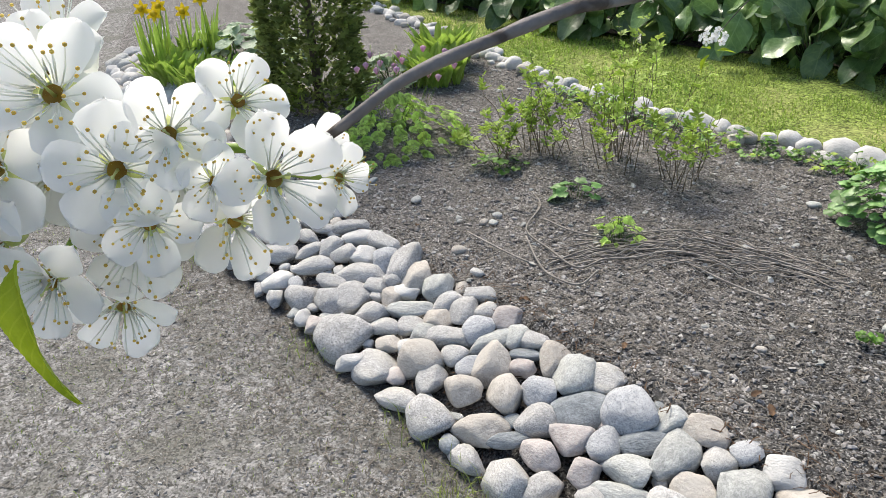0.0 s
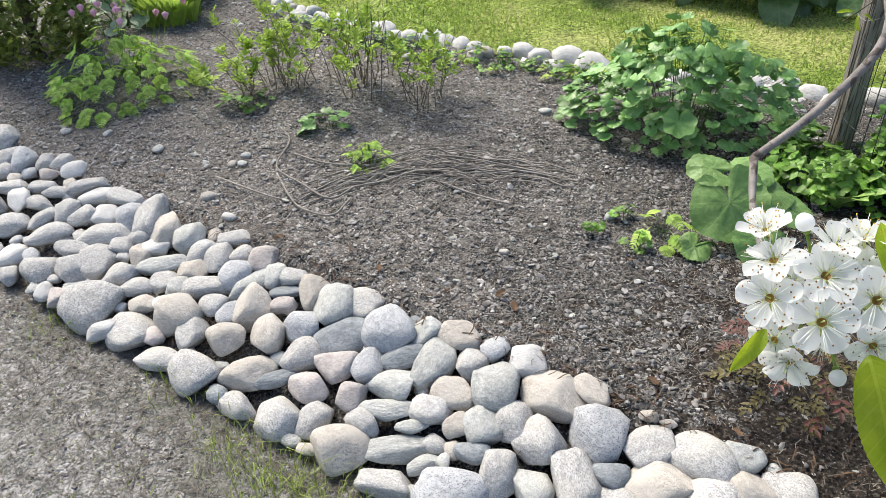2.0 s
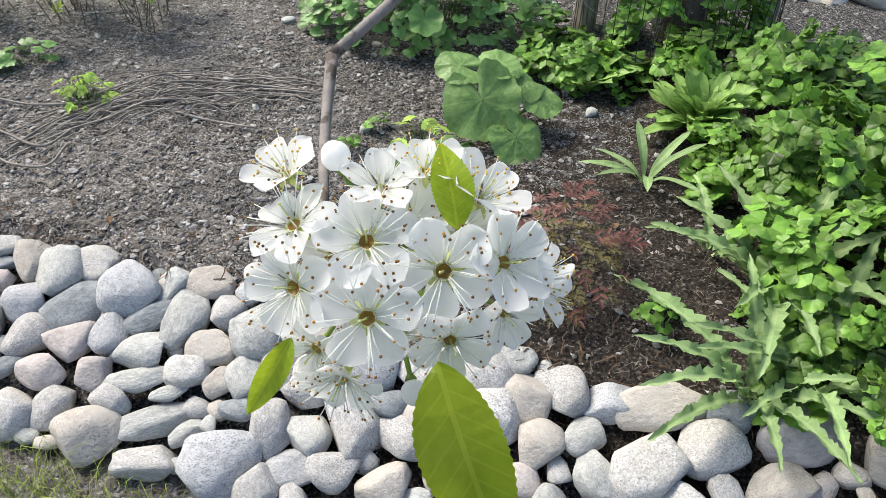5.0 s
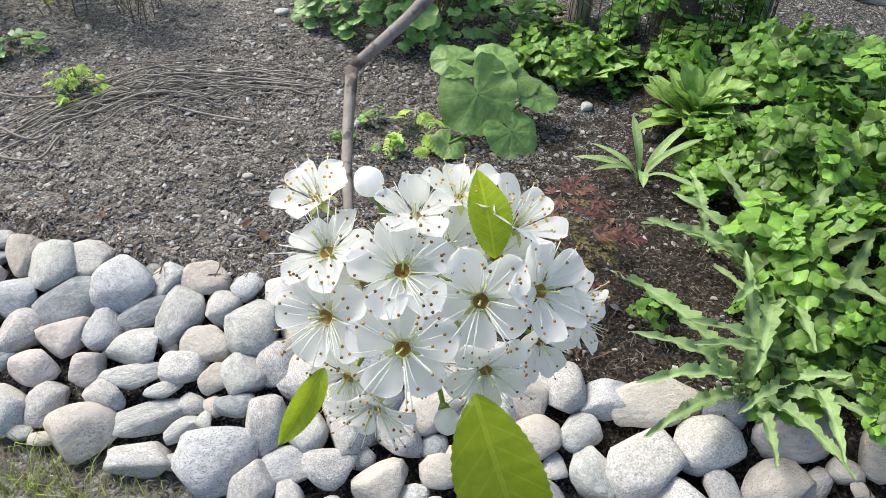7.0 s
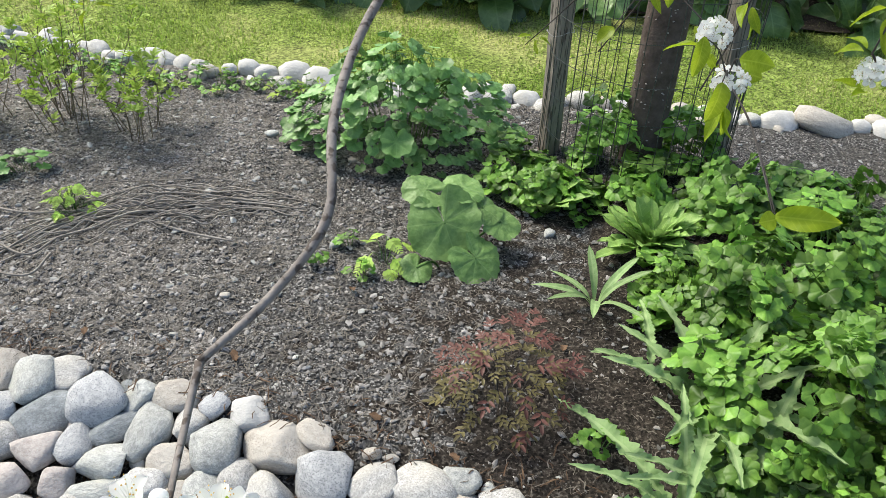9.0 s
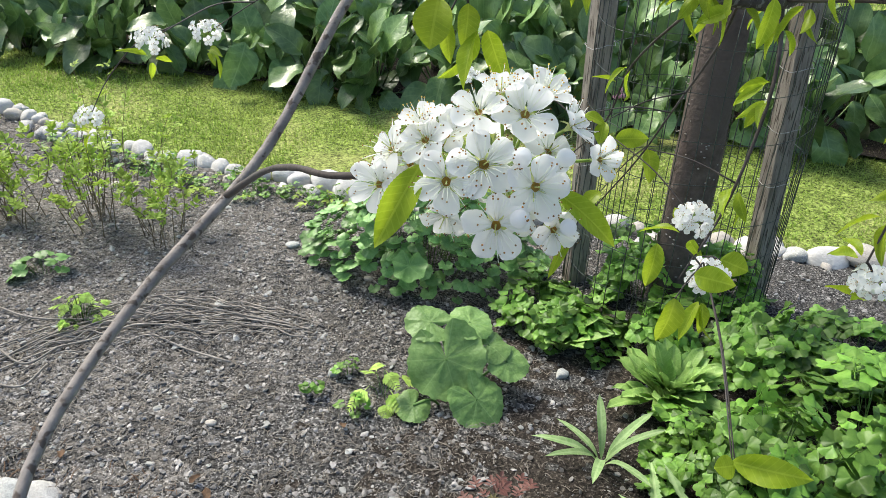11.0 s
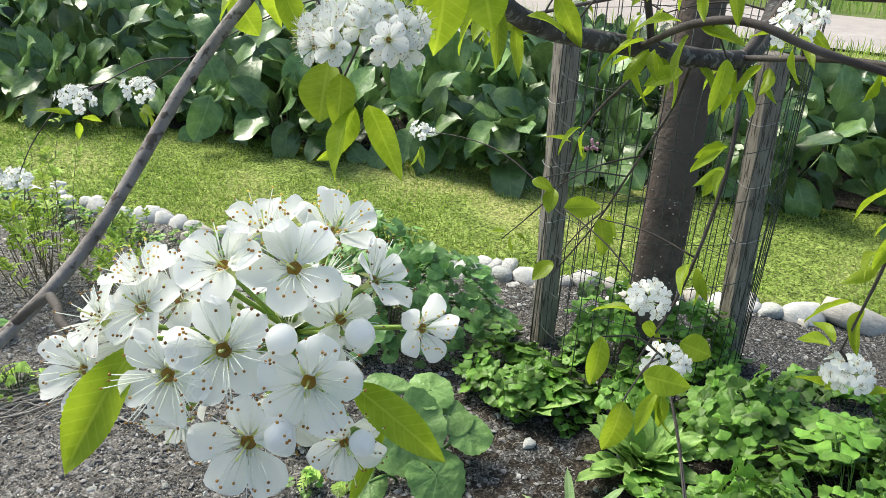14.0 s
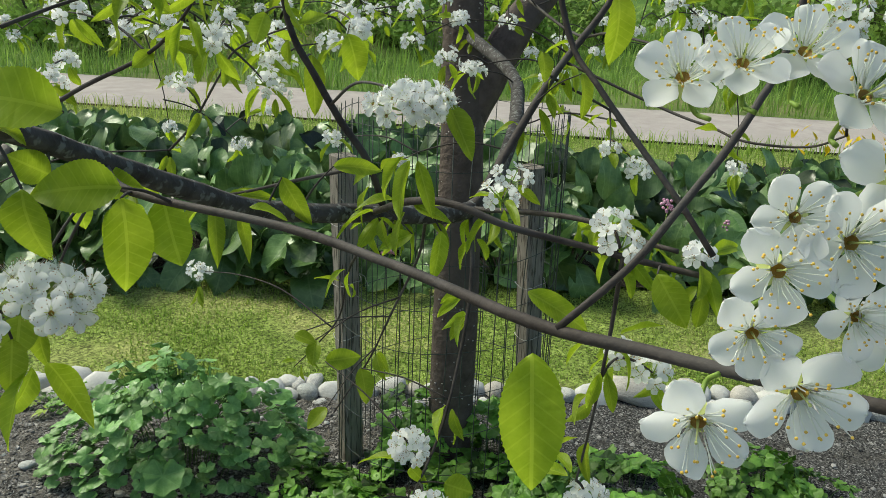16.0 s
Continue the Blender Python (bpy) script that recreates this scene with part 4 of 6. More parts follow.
LOBED_REAR = [(1.2, 2.35, 44, 0.26, 0.28), (0.05, 2.58, 20, 0.12, 0.14), (0.18, 2.90, 26, 0.14, 0.25), (0.42, 2.94, 26, 0.13, 0.24), (0.30, 2.66, 16, 0.12, 0.12), (1.3, 1.45, 36, 0.2, 0.2), (1.5, 2.1, 36, 0.25, 0.25), (0.84, 2.85, 26, 0.2, 0.12), (1.25, 3.0, 22, 0.15, 0.13), (1.39, 2.95, 18, 0.14, 0.11), (0.93, 2.66, 22, 0.14, 0.14)]
for u, v, n, r, h in LOBED_NEAR + LOBED_REAR:
    leafy_plant("lobed_leaf_plant", u, v, "bright green plant with lobed three-part leaves", "plant", SPRIG, mound(int(n * 1.0), r, r, h, 0.082, 0.0, 0.35, 0.8), stem_r=0.0011, group="bright green lobed plants", gather=0.45)


def rosette(name, u, v, label, leaves, n, length, rise, group=""):
    root = thing(name, uv(u, v, bed_z(u, v)), label, "plant", group)
    for i in range(n):
        a = i * 2.4 + rng.uniform(-0.3, 0.3)
        up = rise * rng.uniform(0.5, 1.3)
        d = Vector((math.cos(a), math.sin(a), up))
        part("leaf", rng.choice(leaves), root, aim((0.01 * d.x, 0.01 * d.y, 0.0), d, (-d.x * 0.5, -d.y * 0.5, 1), length * rng.uniform(0.7, 1.15)))
    return root


rosette("lance_leaved_plant", 0.245, 2.12, "pale grey-green plant with long soft lance leaves", LANCE, 8, 0.15, 2.4)
rosette("rosette_plant", 0.34, 2.42, "dense rosette of light green pointed leaves", ROSETTE, 52, 0.15, 1.1)
rosette("rosette_plant", 0.36, 2.44, "dense rosette of light green pointed leaves", ROSETTE, 44, 0.15, 2.8)
rosette("rosette_plant", 0.02, 2.52, "dense rosette of light green pointed leaves", ROSETTE, 16, 0.14, 1.9)
for u, v, n, L, r in ((0.56, 1.78, 14, 0.29, 2.3), (0.62, 1.56, 12, 0.29, 1.9), (0.52, 1.50, 11, 0.28, 1.8), (0.42, 1.90, 4, 0.20, 1.1), (0.60, 2.30, 5, 0.22, 2.6)):
    rosette("thistle_like_plant", u, v, "grey-green plant with long jagged leaves", THISTLE, n, L, r, group="jagged grey-green plants")
for u, v in ((-0.53, 2.02), (-0.48, 2.13), (-0.40, 2.0)):
    leafy_plant("seedling", u, v, "small bright green lobed seedling on bare soil", "seedling", LOBED, dome(5, 0.035, 0.035, 0.055, 0.036, 0.6, 0.3), stem_r=0.001, group="seedlings on the bed")
leafy_plant("ferny_seedling", -0.36, 2.1, "small feathery green seedling beside broad leaves", "seedling", FERN, dome(7, 0.05, 0.05, 0.1, 0.09, 0.4), stem_r=0.001)

# the red-leaved shrub
red = leafy_plant("red_leaved_shrub", 0.10, 1.69, "small shrub with dark red and olive leaves", "shrub", REDS[1:], dome(95, 0.15, 0.13, 0.20, 0.034, 0.15, 0.6), "twig", 0.0012)
for tip, d, n, s in dome(58, 0.18, 0.14, 0.27, 0.040, 0.55, 0.4):
    part("leaf", REDS[0], red, aim(tip, d, n, s))
leafy_plant("lobed_seedling", 0.33, 1.62, "small bright green seedling with rounded leaves", "seedling", LOBED, dome(9, 0.07, 0.06, 0.07, 0.042, 0.4, 0.3), stem_r=0.001)

# the small feathery tuft and the heap of dry stems
leafy_plant("ferny_tuft", -1.345, 2.0, "small dense feathery bright green tuft", "plant", FERN, mound(34, 0.055, 0.055, 0.10, 0.05, 0.0, 0.4, 0.2), stem_r=0.001, gather=0.5)
HEAP = Vector((0.60, 2.20, 0.0))
heap = thing("dry_stem_heap", HEAP, "flattened heap of long dry twisted pale brown stems", "dry stems")
for i in range(46):
    t0, t1 = sorted((rng.uniform(-0.15, 0.75), rng.uniform(0.25, 1.1)))
    t1 = max(t1, t0 + 0.35)
    foot, bow = rng.gauss(0, 0.05), rng.uniform(0.02, 0.16)
    pts = []
    for k in range(8):
        t = t0 + (t1 - t0) * k / 7
        q = Vector((-0.30 + 0.80 * t, 0.03 - 0.10 * t + foot + bow * (1 - (2 * t - 0.9) ** 2) + 0.012 * math.sin(k * 2.3 + i), 0))
        p = HEAP + q
        pts.append(q + Vector((0, 0, bed_z((p.x - p.y) / R2, (p.x + p.y) / R2) + 0.004 + 0.04 * rng.random() * max(0.0, 1 - abs(2 * t - 0.9)))))
    part("stem", Geo().tube(smooth_line(pts, 3), rng.uniform(0.0014, 0.0030), 5).mesh("stem", M["stem_dry"]), heap)
for pts in ([(-0.42, 0.52), (-0.39, 0.40), (-0.44, 0.22), (-0.36, 0.08), (-0.28, -0.03), (-0.20, 0.02)], [(-0.44, 0.17), (-0.40, 0.0), (-0.36, -0.08), (-0.28, -0.13), (-0.22, -0.05)], [(-0.64, 0.2), (-0.5, 0.06), (-0.43, 0.0)], [(-0.38, 0.3), (-0.27, 0.2), (-0.1, 0.14), (0.1, 0.1)], [(0.05, 0.02), (0.15, -0.1), (0.26, -0.2)]):
    part("stem", Geo().tube(smooth_line([(x, y, 0.014) for x, y in pts], 5), 0.0034, 6).mesh("stem", M["stem_dry"]), heap)


def twiggy_bush(u, v, n, spread, h):
    root = thing("budding_bush", uv(u, v, bed_z(u, v)), "sparse twiggy bush with fresh green buds", "bush", "twiggy bushes")
    for i in range(n):
        a = rng.uniform(0, 6.28)
        q = rng.random()
        foot = Vector((math.cos(a) * spread * q * 0.55, math.sin(a) * spread * q * 0.55, -0.01))
        top = Vector((math.cos(a) * spread * q + rng.gauss(0, 0.035), math.sin(a) * spread * q + rng.gauss(0, 0.035), h * rng.uniform(0.45, 1.15)))
        line = smooth_line([foot, foot.lerp(top, 0.45) + Vector((rng.gauss(0, 0.02), rng.gauss(0, 0.02), 0.02)), foot.lerp(top, 0.75) + Vector((rng.gauss(0, 0.02), rng.gauss(0, 0.02), 0)), top], 4)
        part("twig", Geo().tube(line, taper(len(line), 0.0018, 0.0007), 5).mesh("twig", M["bush_twig"]), root)
        for k in range(rng.randrange(6, 10)):
            p = line[min(len(line) - 1, 2 + int(rng.random() ** 0.7 * (len(line) - 2)))]
            d = Vector((rng.uniform(-1, 1), rng.uniform(-1, 1), rng.uniform(0, 1)))
            part("leaf", BUD[0], root, aim(p, d, (0, 0, 1), rng.uniform(0.018, 0.040)))
    return root


twiggy_bush(-2.02, 2.32, 22, 0.28, 0.32)
twiggy_bush(-1.78, 2.50, 32, 0.36, 0.46)
twiggy_bush(-2.12, 2.2, 10, 0.14, 0.2)
twiggy_bush(-1.48, 2.5, 14, 0.2, 0.26)
leafy_plant("small_leafy_plant", -1.65, 2.13, "small grey-green leafy plant", "plant", ROUND, dome(14, 0.09, 0.07, 0.1, 0.05, 0.3), stem_r=0.001)
leafy_plant("small_leafy_plant", -2.02, 2.1, "small bright green leafy plant on bare soil", "plant", LOBED, dome(18, 0.1, 0.08, 0.09, 0.046, 0.3), stem_r=0.001)
for i in range(26):
    u = -2.5 + i * 0.066 + rng.uniform(-0.03, 0.03)
    leafy_plant("creeping_plant", u, edge_v(u) - 0.12 + rng.uniform(-0.06, 0.02), "low light green creeping plant beside edging stones", "plant", BUD + LOBED, dome(10, 0.08, 0.06, 0.075, 0.036, 0.3), stem_r=0.0008, group="creeping plants along the edging")

heart = leafy_plant("bleeding_heart", -2.60, 1.98, "feathery green plant with nodding pink flowers", "plant", FERN, mound(240, 0.26, 0.24, 0.24, 0.082, 0.0, 0.2, 0.6), stem_r=0.0012, gather=0.5)
for i in range(18):
    x, y = rng.uniform(-0.20, 0.30), rng.uniform(-0.1, 0.24)
    g = Geo()
    z = 0.29 + rng.uniform(-0.04, 0.09)
    g.add([Vector((x + q.x * 0.015 * (1.2 if q.z > 0 else 0.6), y + q.y * 0.012, z + q.z * 0.018)) for q in ICO[0]], ICO[1])
    g.tube([(x * 0.5, y * 0.5, 0.1), (x * 0.9, y * 0.9, z + 0.05), (x, y, z + 0.015)], 0.001, 4, 1)
    part("flower", g.mesh("flower", [M["pink"], M["pedicel"]]), heart)


def spring_clump(u, v, n, h, spread):
    root = thing("spring_shoots", uv(u, v, 0.0), "dense clump of bright green strap shoots", "plant", "clumps of strap shoots")
    meshes = [blade_leaf(0.19 + 0.04 * s, 0.16 + 0.12 * s, 0.5, 7, 0, 0.62, 0.02, s).mesh("leaf", M["spring"]) for s in range(3)]
    for i in range(int(n * 0.9)):
        a = rng.uniform(0, 6.28)
        q = spread * math.sqrt(rng.random())
        d = Vector((math.cos(a) * 0.11 + rng.uniform(-0.08, 0.08), math.sin(a) * 0.11 + rng.uniform(-0.08, 0.08), 1))
        part("leaf", rng.choice(meshes), root, aim((math.cos(a) * q, math.sin(a) * q * 0.7, -0.01), d, (-d.x, -d.y, 0.3), h * rng.uniform(0.55, 0.95)))


for u, v, n, h, s in ((-4.36, 1.67, 80, 0.20, 0.15), (-4.10, 1.76, 90, 0.20, 0.18), (-3.69, 1.85, 110, 0.19, 0.17), (-3.5, 1.95, 24, 0.14, 0.1), (-3.16, 2.67, 110, 0.22, 0.16), (-3.4, 2.95, 80, 0.26, 0.16), (-4.6, 2.0, 80, 0.2, 0.2)):
    spring_clump(u, v, n, h, s)


PETAL_YELLOW = blade_leaf(0.5, -0.1, 0.2, 4).mesh("petal", M["yellow"])


def daffodil(u, v, h):
    root = thing("daffodil", uv(u, v, 0.0), "yellow daffodil with upright green leaves", "flower", "daffodils")
    part("stalk", Geo().tube([(0, 0, 0), (0.01, 0, h * 0.6), (0.02, -0.02, h)], 0.003, 5).mesh("stalk", M["pedicel"]), root)
    petals = Geo()
    petals.tube([(0, 0, 0), (0, 0, 0.022)], [0.011, 0.019], 8)
    bloom = part("bloom", petals.mesh("bloom", M["yellow"]), root, aim((0.02, -0.02, h), (0, 0.3, 1), (0, -1, 0.35)), "trumpet of the flower")
    for k in range(6):
        part("petal", PETAL_YELLOW, bloom, pose(0, 0, 0, 10, 0, 60 * k) @ Matrix.Scale(0.052, 4))
    leafm = blade_leaf(0.06, 0.1, 0.3, 5).mesh("leaf", M["spring"])
    for k in range(9):
        part("leaf", leafm, root, aim((rng.uniform(-0.04, 0.04), rng.uniform(-0.04, 0.04), 0), (rng.uniform(-0.2, 0.2), rng.uniform(-0.2, 0.2), 1), (0, -1, 0.2), h * rng.uniform(0.7, 1.0)))


for u, v in ((-4.50, 1.64), (-4.46, 1.69), (-4.47, 1.86), (-4.40, 1.95), (-4.62, 1.78)):
    daffodil(u, v, rng.uniform(0.33, 0.42))
leafy_plant("pale_leaved_plant", -4.36, 2.19, "mound of pale variegated leaves", "plant", [polar_leaf(wobbling(0.5, 5, 0.05, s, 0.3), 3, 25, 0.05, 0.05, s).mesh("leaf", M["pale"]) for s in range(2)], mound(150, 0.34, 0.30, 0.22, 0.09, 0.0, 0.2, 1.4), stem_r=0.002)
leafy_plant("pale_leaved_plant", -3.3, 2.5, "mound of pale variegated leaves", "plant", [polar_leaf(wobbling(0.5, 5, 0.05, s, 0.3), 3, 25, 0.05, 0.05, s).mesh("leaf", M["pale"]) for s in range(2)], mound(34, 0.16, 0.14, 0.15, 0.08, 0.0, 0.2, 0.5), stem_r=0.002)

# the column-shaped conifer
con = thing("column_conifer", uv(-3.34, 2.06, -0.02), "dense olive green column-shaped conifer", "conifer")
part("trunk", Geo().tube([(0, 0, 0), (0, 0, 1.3)], [0.025, 0.01], 8).mesh("trunk", M["bark"]), con)
g = Geo()
for i in range(9500):
    z = 1.37 * rng.random() ** 0.9
    a = rng.uniform(0, 6.28)
    lump = 1 + 0.22 * noise.noise(Vector((math.cos(a) * 2.2, math.sin(a) * 2.2, z * 5)))
    r = 0.228 * min(1, 0.85 + z * 1.2) * (1 - 0.35 * max(0, z - 0.5)) * math.sqrt(rng.uniform(0.62, 1.10)) * lump
    d = Vector((math.cos(a) + rng.uniform(-0.8, 0.8), math.sin(a) + rng.uniform(-0.8, 0.8), 0.7 + rng.uniform(-0.6, 0.6)))
    m = aim((r * math.cos(a), r * math.sin(a), 0.02 + z), d, (rng.uniform(-1, 1), rng.uniform(-1, 1), 0.8), rng.uniform(0.028, 0.056))
    q = blade_leaf(0.46, 0.2, 0.2, 4, 0.45)
    g.add([m @ Vector(p) for p in q.v], q.f)
part("foliage", g.mesh("foliage", M["conifer"]), con)

# ---- hedge of large glossy leaves beyond the lawn ----
PADDLE_GEO = [blade_leaf(0.64 + 0.07 * (s % 2), 0.20 + 0.12 * s, 0.22, 12, 0, 0.54, 0.06, s) for s in range(4)]
PADDLE = [q.mesh("leaf", M["hedge_leaf"]) for q in PADDLE_GEO]
HEDGE = [(-6.5, 3.8), (-3.3, 4.0), (-1.9, 4.22), (-0.92, 4.42), (0.85, 4.70), (1.63, 4.78), (5, 5.1)]
setting("hedge_bed", sheet([-8 + 0.2 * i for i in range(81)], lambda u: lerp_table(u, HEDGE) - 0.02 + 0.05 * noise.noise(Vector((u * 3, 0, 0))), lambda u: lerp_table(u, HEDGE) + 3.2, [i / 20 for i in range(21)], lambda u, v: 0.012 + 0.008 * noise.noise(uv(u, v) * 6)), M["dark_soil"], "dark bare soil under the large-leaved plants", "soil")
u = -5.0
while u < 4.2:
    for row in range(6 if u < 0.2 else 4):
        uu, vv = u + rng.uniform(-0.12, 0.12) + 0.16 * (row % 2), lerp_table(u, HEDGE) + 0.03 + row * 0.5 + rng.uniform(-0.06, 0.06)
        root = thing("large_leaved_plant", uv(uu, vv, 0.0), "dark glossy plant with large crinkled upright leaves", "plant", "hedge of large-leaved plants")
        g = Geo()
        spots = []
        for i in range((32, 32, 26, 22, 18, 15)[row]):
            a, q = rng.uniform(0, 6.28), math.sqrt(rng.random())
            x, y = 0.20 * q * math.cos(a), 0.20 * q * math.sin(a)
            z = (0.05 + 0.30 * rng.random()) * ((0.85, 1.08, 1.15, 1.0, 0.85, 0.7) if u < 0.2 else (0.85, 1.05, 1.0, 0.75))[row]
            out = uv(0, -1)
            lean = rng.uniform(0.15, 1.0)
            d = Vector((x, y, 0)) * 3 * lean + out * lean * rng.uniform(-0.2, 1.0) + Vector((rng.uniform(-0.35, 0.35), rng.uniform(-0.35, 0.35), rng.uniform(0.35, 1.1) if rng.random() < (0.5 if row == 0 else 0.78) else rng.uniform(-0.5, 0.0)))
            n_ = out * rng.uniform(0.0, 1.0) + Vector((rng.uniform(-0.6, 0.6), rng.uniform(-0.6, 0.6), 0.75))
            spots.append((Vector((x, y, z)), d, n_, rng.uniform(0.14, 0.265)))
            g.tube([(x * 0.2, y * 0.2, 0), (x * 0.7, y * 0.7, z * 0.6), (x, y, z)], 0.005, 4)
        tagged(part("stalk_tangle", g.mesh("stalk_tangle", M["hedge_leaf"]), root), kind="stuff")
        if row < 1:
            for p, d, n_, s in spots:
                part("leaf", rng.choice(PADDLE), root, aim(p, d, n_, s))
        else:
            far_leaves = merge([(rng.choice(PADDLE_GEO), aim(p, d, n_, s)) for p, d, n_, s in spots])
            far_leaves.v = [(x / 0.26, y / 0.26, z / 0.26) for x, y, z in far_leaves.v]
            tagged(part("foliage", far_leaves.mesh("foliage", M["hedge_leaf"]), root, Matrix.Scale(0.26, 4)), kind="stuff")
    u += 0.38
for u, v, z, n in ((1.15, 4.85, 0.42, 5), (1.5, 4.95, 0.3, 5), (-0.25, 4.45, 0.18, 4)):
    root = thing("purple_flower_spike", uv(u, v, z), "short purple flower spike among large dark leaves", "flower")
    g = Geo()
    for i in range(n * 4):
        c = Vector((rng.gauss(0, 0.018), rng.gauss(0, 0.018), rng.uniform(-0.03, 0.04)))
        g.add([c + q * 0.009 for q in ICO[0]], ICO[1])
    part("bloom", g.mesh("bloom", M["pink"]), root)
    part("stalk", Geo().tube([(0, 0, 0), (0.01, 0.02, -z)], 0.003, 5).mesh("stalk", M["pedicel"]), root)
setting("verge_flowers", merge([(blade_leaf(0.5, 0.1, 0.2, 3), Matrix.Translation(uv(rng.gauss(3.3, 0.35), rng.uniform(7.4, 7.8), rng.uniform(0.2, 0.42))) @ pose(0, 0, 0, rng.uniform(30, 90), 0, rng.uniform(0, 360)) @ Matrix.Scale(0.09, 4)) for _ in range(70)]), M["yellow"], "patch of yellow flowers beside the road", "flowers", kind="stuff")

# ---- bushes beyond the road ----


def far_bush(u, v, r, h):
    root = thing("wayside_bush", uv(u, v, 0.02 + max(0.0, v - 13) * 0.10), "rounded green wayside bush with fine leaves", "bush", "bushes beyond the road")
    for k in range(3):
        a = k * 2.1
        part("limb", Geo().tube([(0, 0, 0), (math.cos(a) * r * 0.3, math.sin(a) * r * 0.3, h * 0.5), (math.cos(a) * r * 0.6, math.sin(a) * r * 0.6, h * 0.8)], [0.03, 0.02, 0.008], 5).mesh("limb", M["twig"]), root)
    g = Geo()
    clumps = [Vector((rng.gauss(0, r * 0.45), rng.gauss(0, r * 0.45), h * rng.uniform(0.15, 0.9))) for _ in range(26)]
    for _ in range(1500):
        c = rng.choice(clumps)
        p = c + Vector((rng.gauss(0, r * 0.16), rng.gauss(0, r * 0.16), rng.gauss(0, r * 0.13)))
        d = Vector((rng.uniform(-1, 1), rng.uniform(-1, 1), rng.uniform(-1, 1)))
        q = d.orthogonal().normalized()
        s = rng.uniform(0.04, 0.09)
        g.add([p, p + d.normalized() * s + q * s * 0.5, p + d.normalized() * s * 2, p + d.normalized() * s - q * s * 0.5], [(0, 1, 2, 3)])
    part("foliage", g.mesh("foliage", M["far_leaf"]), root)
    return root


bushes = [far_bush(0, 15.5, 0.9, 1.3), far_bush(4, 14.5, 0.7, 0.8), far_bush(-4, 24, 1.5, 2.3)]
for i in range(58):
    v = rng.uniform(13.6, 19.5) if i < 38 else rng.uniform(16, 38)
    u = rng.uniform(-9, 10) if i < 38 else rng.uniform(-20, 28)
    copy_thing(bushes[i % 3], Matrix.Translation(uv(u, v, 0.02 + min(1.4, max(0.0, v - 13) * 0.10))) @ Matrix.Rotation(rng.uniform(0, 6.3), 4, "Z"))

# ---- stakes and wire round the tree ----


def stake(name, foot, top, w, label):
    root = thing(name, foot, label, "stake", "stakes round the tree")
    top = Vector(top) - Vector(foot)
    g = Geo()
    rows = 14
    for i in range(rows + 1):
        c = top * (i / rows)
        for sx, sy in ((-1, -1), (1, -1), (1, 1), (-1, 1)):
            k = w / 2 * (1 + 0.06 * noise.noise(Vector((sx, sy, i * 0.7))))
            for ch in ((sx * 0.72, sy), (sx, sy * 0.72)) if sx * sy < 0 else ((sx, sy * 0.72), (sx * 0.72, sy)):
                g.v.append(tuple(c + Vector((ch[0] * k, ch[1] * k, 0))))
    for i in range(rows):
        for j in range(8):
            g.f.append((i * 8 + j, i * 8 + (j + 1) % 8, (i + 1) * 8 + (j + 1) % 8, (i + 1) * 8 + j))
    g.f.append(tuple(rows * 8 + j for j in range(8)))
    g.m = [0] * len(g.f)
    part("shaft", g.mesh("shaft", M["post"], False), root)
    for z in (0.45, 0.62, 0.8):
        c = top * z
        pts = [c + Vector((math.cos(a) * w * 0.72, math.sin(a) * w * 0.72, 0.006 * math.sin(3 * a) + a * 0.004)) for a in np.linspace(0, 6.9, 16)]
        pts += [pts[-1] + Vector((0.03, -0.02, -0.02)), pts[-1] + Vector((0.05, -0.01, -0.06))]
        part("tie_wire", Geo().tube(pts, 0.0011, 4).mesh("tie_wire", M["tie"]), root)
    return root


stake("wooden_stake", (2.02, 2.09, -0.02), (1.985, 2.085, 1.02), 0.062, "weathered grey square wooden stake with wire ties")
stake("wooden_stake", (2.52, 1.79, -0.02), (2.50, 1.86, 0.98), 0.066, "weathered grey square wooden stake beside the trunk")

cage = thing("wire_cage", (2.26, 1.93, 0.0), "dark green wire mesh cage standing round the tree", "wire cage")
CR = 0.335
for k in range(46):
    a = 2 * math.pi * k / 46
    x, y = CR * math.cos(a), CR * math.sin(a) * 0.9
    pts = [(x + rng.uniform(-0.004, 0.004), y + rng.uniform(-0.004, 0.004), z) for z in (0.0, 0.3, 0.6, 0.9, 1.16)]
    part("wire", Geo().tube(pts, 0.0014, 4).mesh("wire", M["wire"]), cage)
for z in (0.05, 0.17, 0.3, 0.42, 0.55, 0.67, 0.8, 0.92, 1.05, 1.14):
    pts = [(CR * math.cos(a), CR * math.sin(a) * 0.9, z + 0.004 * math.sin(5 * a + z * 9)) for a in np.linspace(0, 2 * math.pi, 49)]
    part("wire", Geo().tube(pts, 0.0011, 4).mesh("wire", M["wire"]), cage)

# ---- the blossoming tree ----
tree = thing("cherry_tree", (2.26, 1.89, 0.0), "young cherry tree with white blossom clusters and fresh leaves", "tree")
BASE = Vector((2.26, 1.89, 0.0))


def limb(name, pts, r0, r1, key="twig", sides=8, rough=0.12, label=""):
    line = smooth_line([Vector(p) - BASE for p in pts], 5)
    return part(name, Geo().tube(line, taper(len(line), r0, r1), sides, 0, rough).mesh(name, M[key]), tree, None, label)


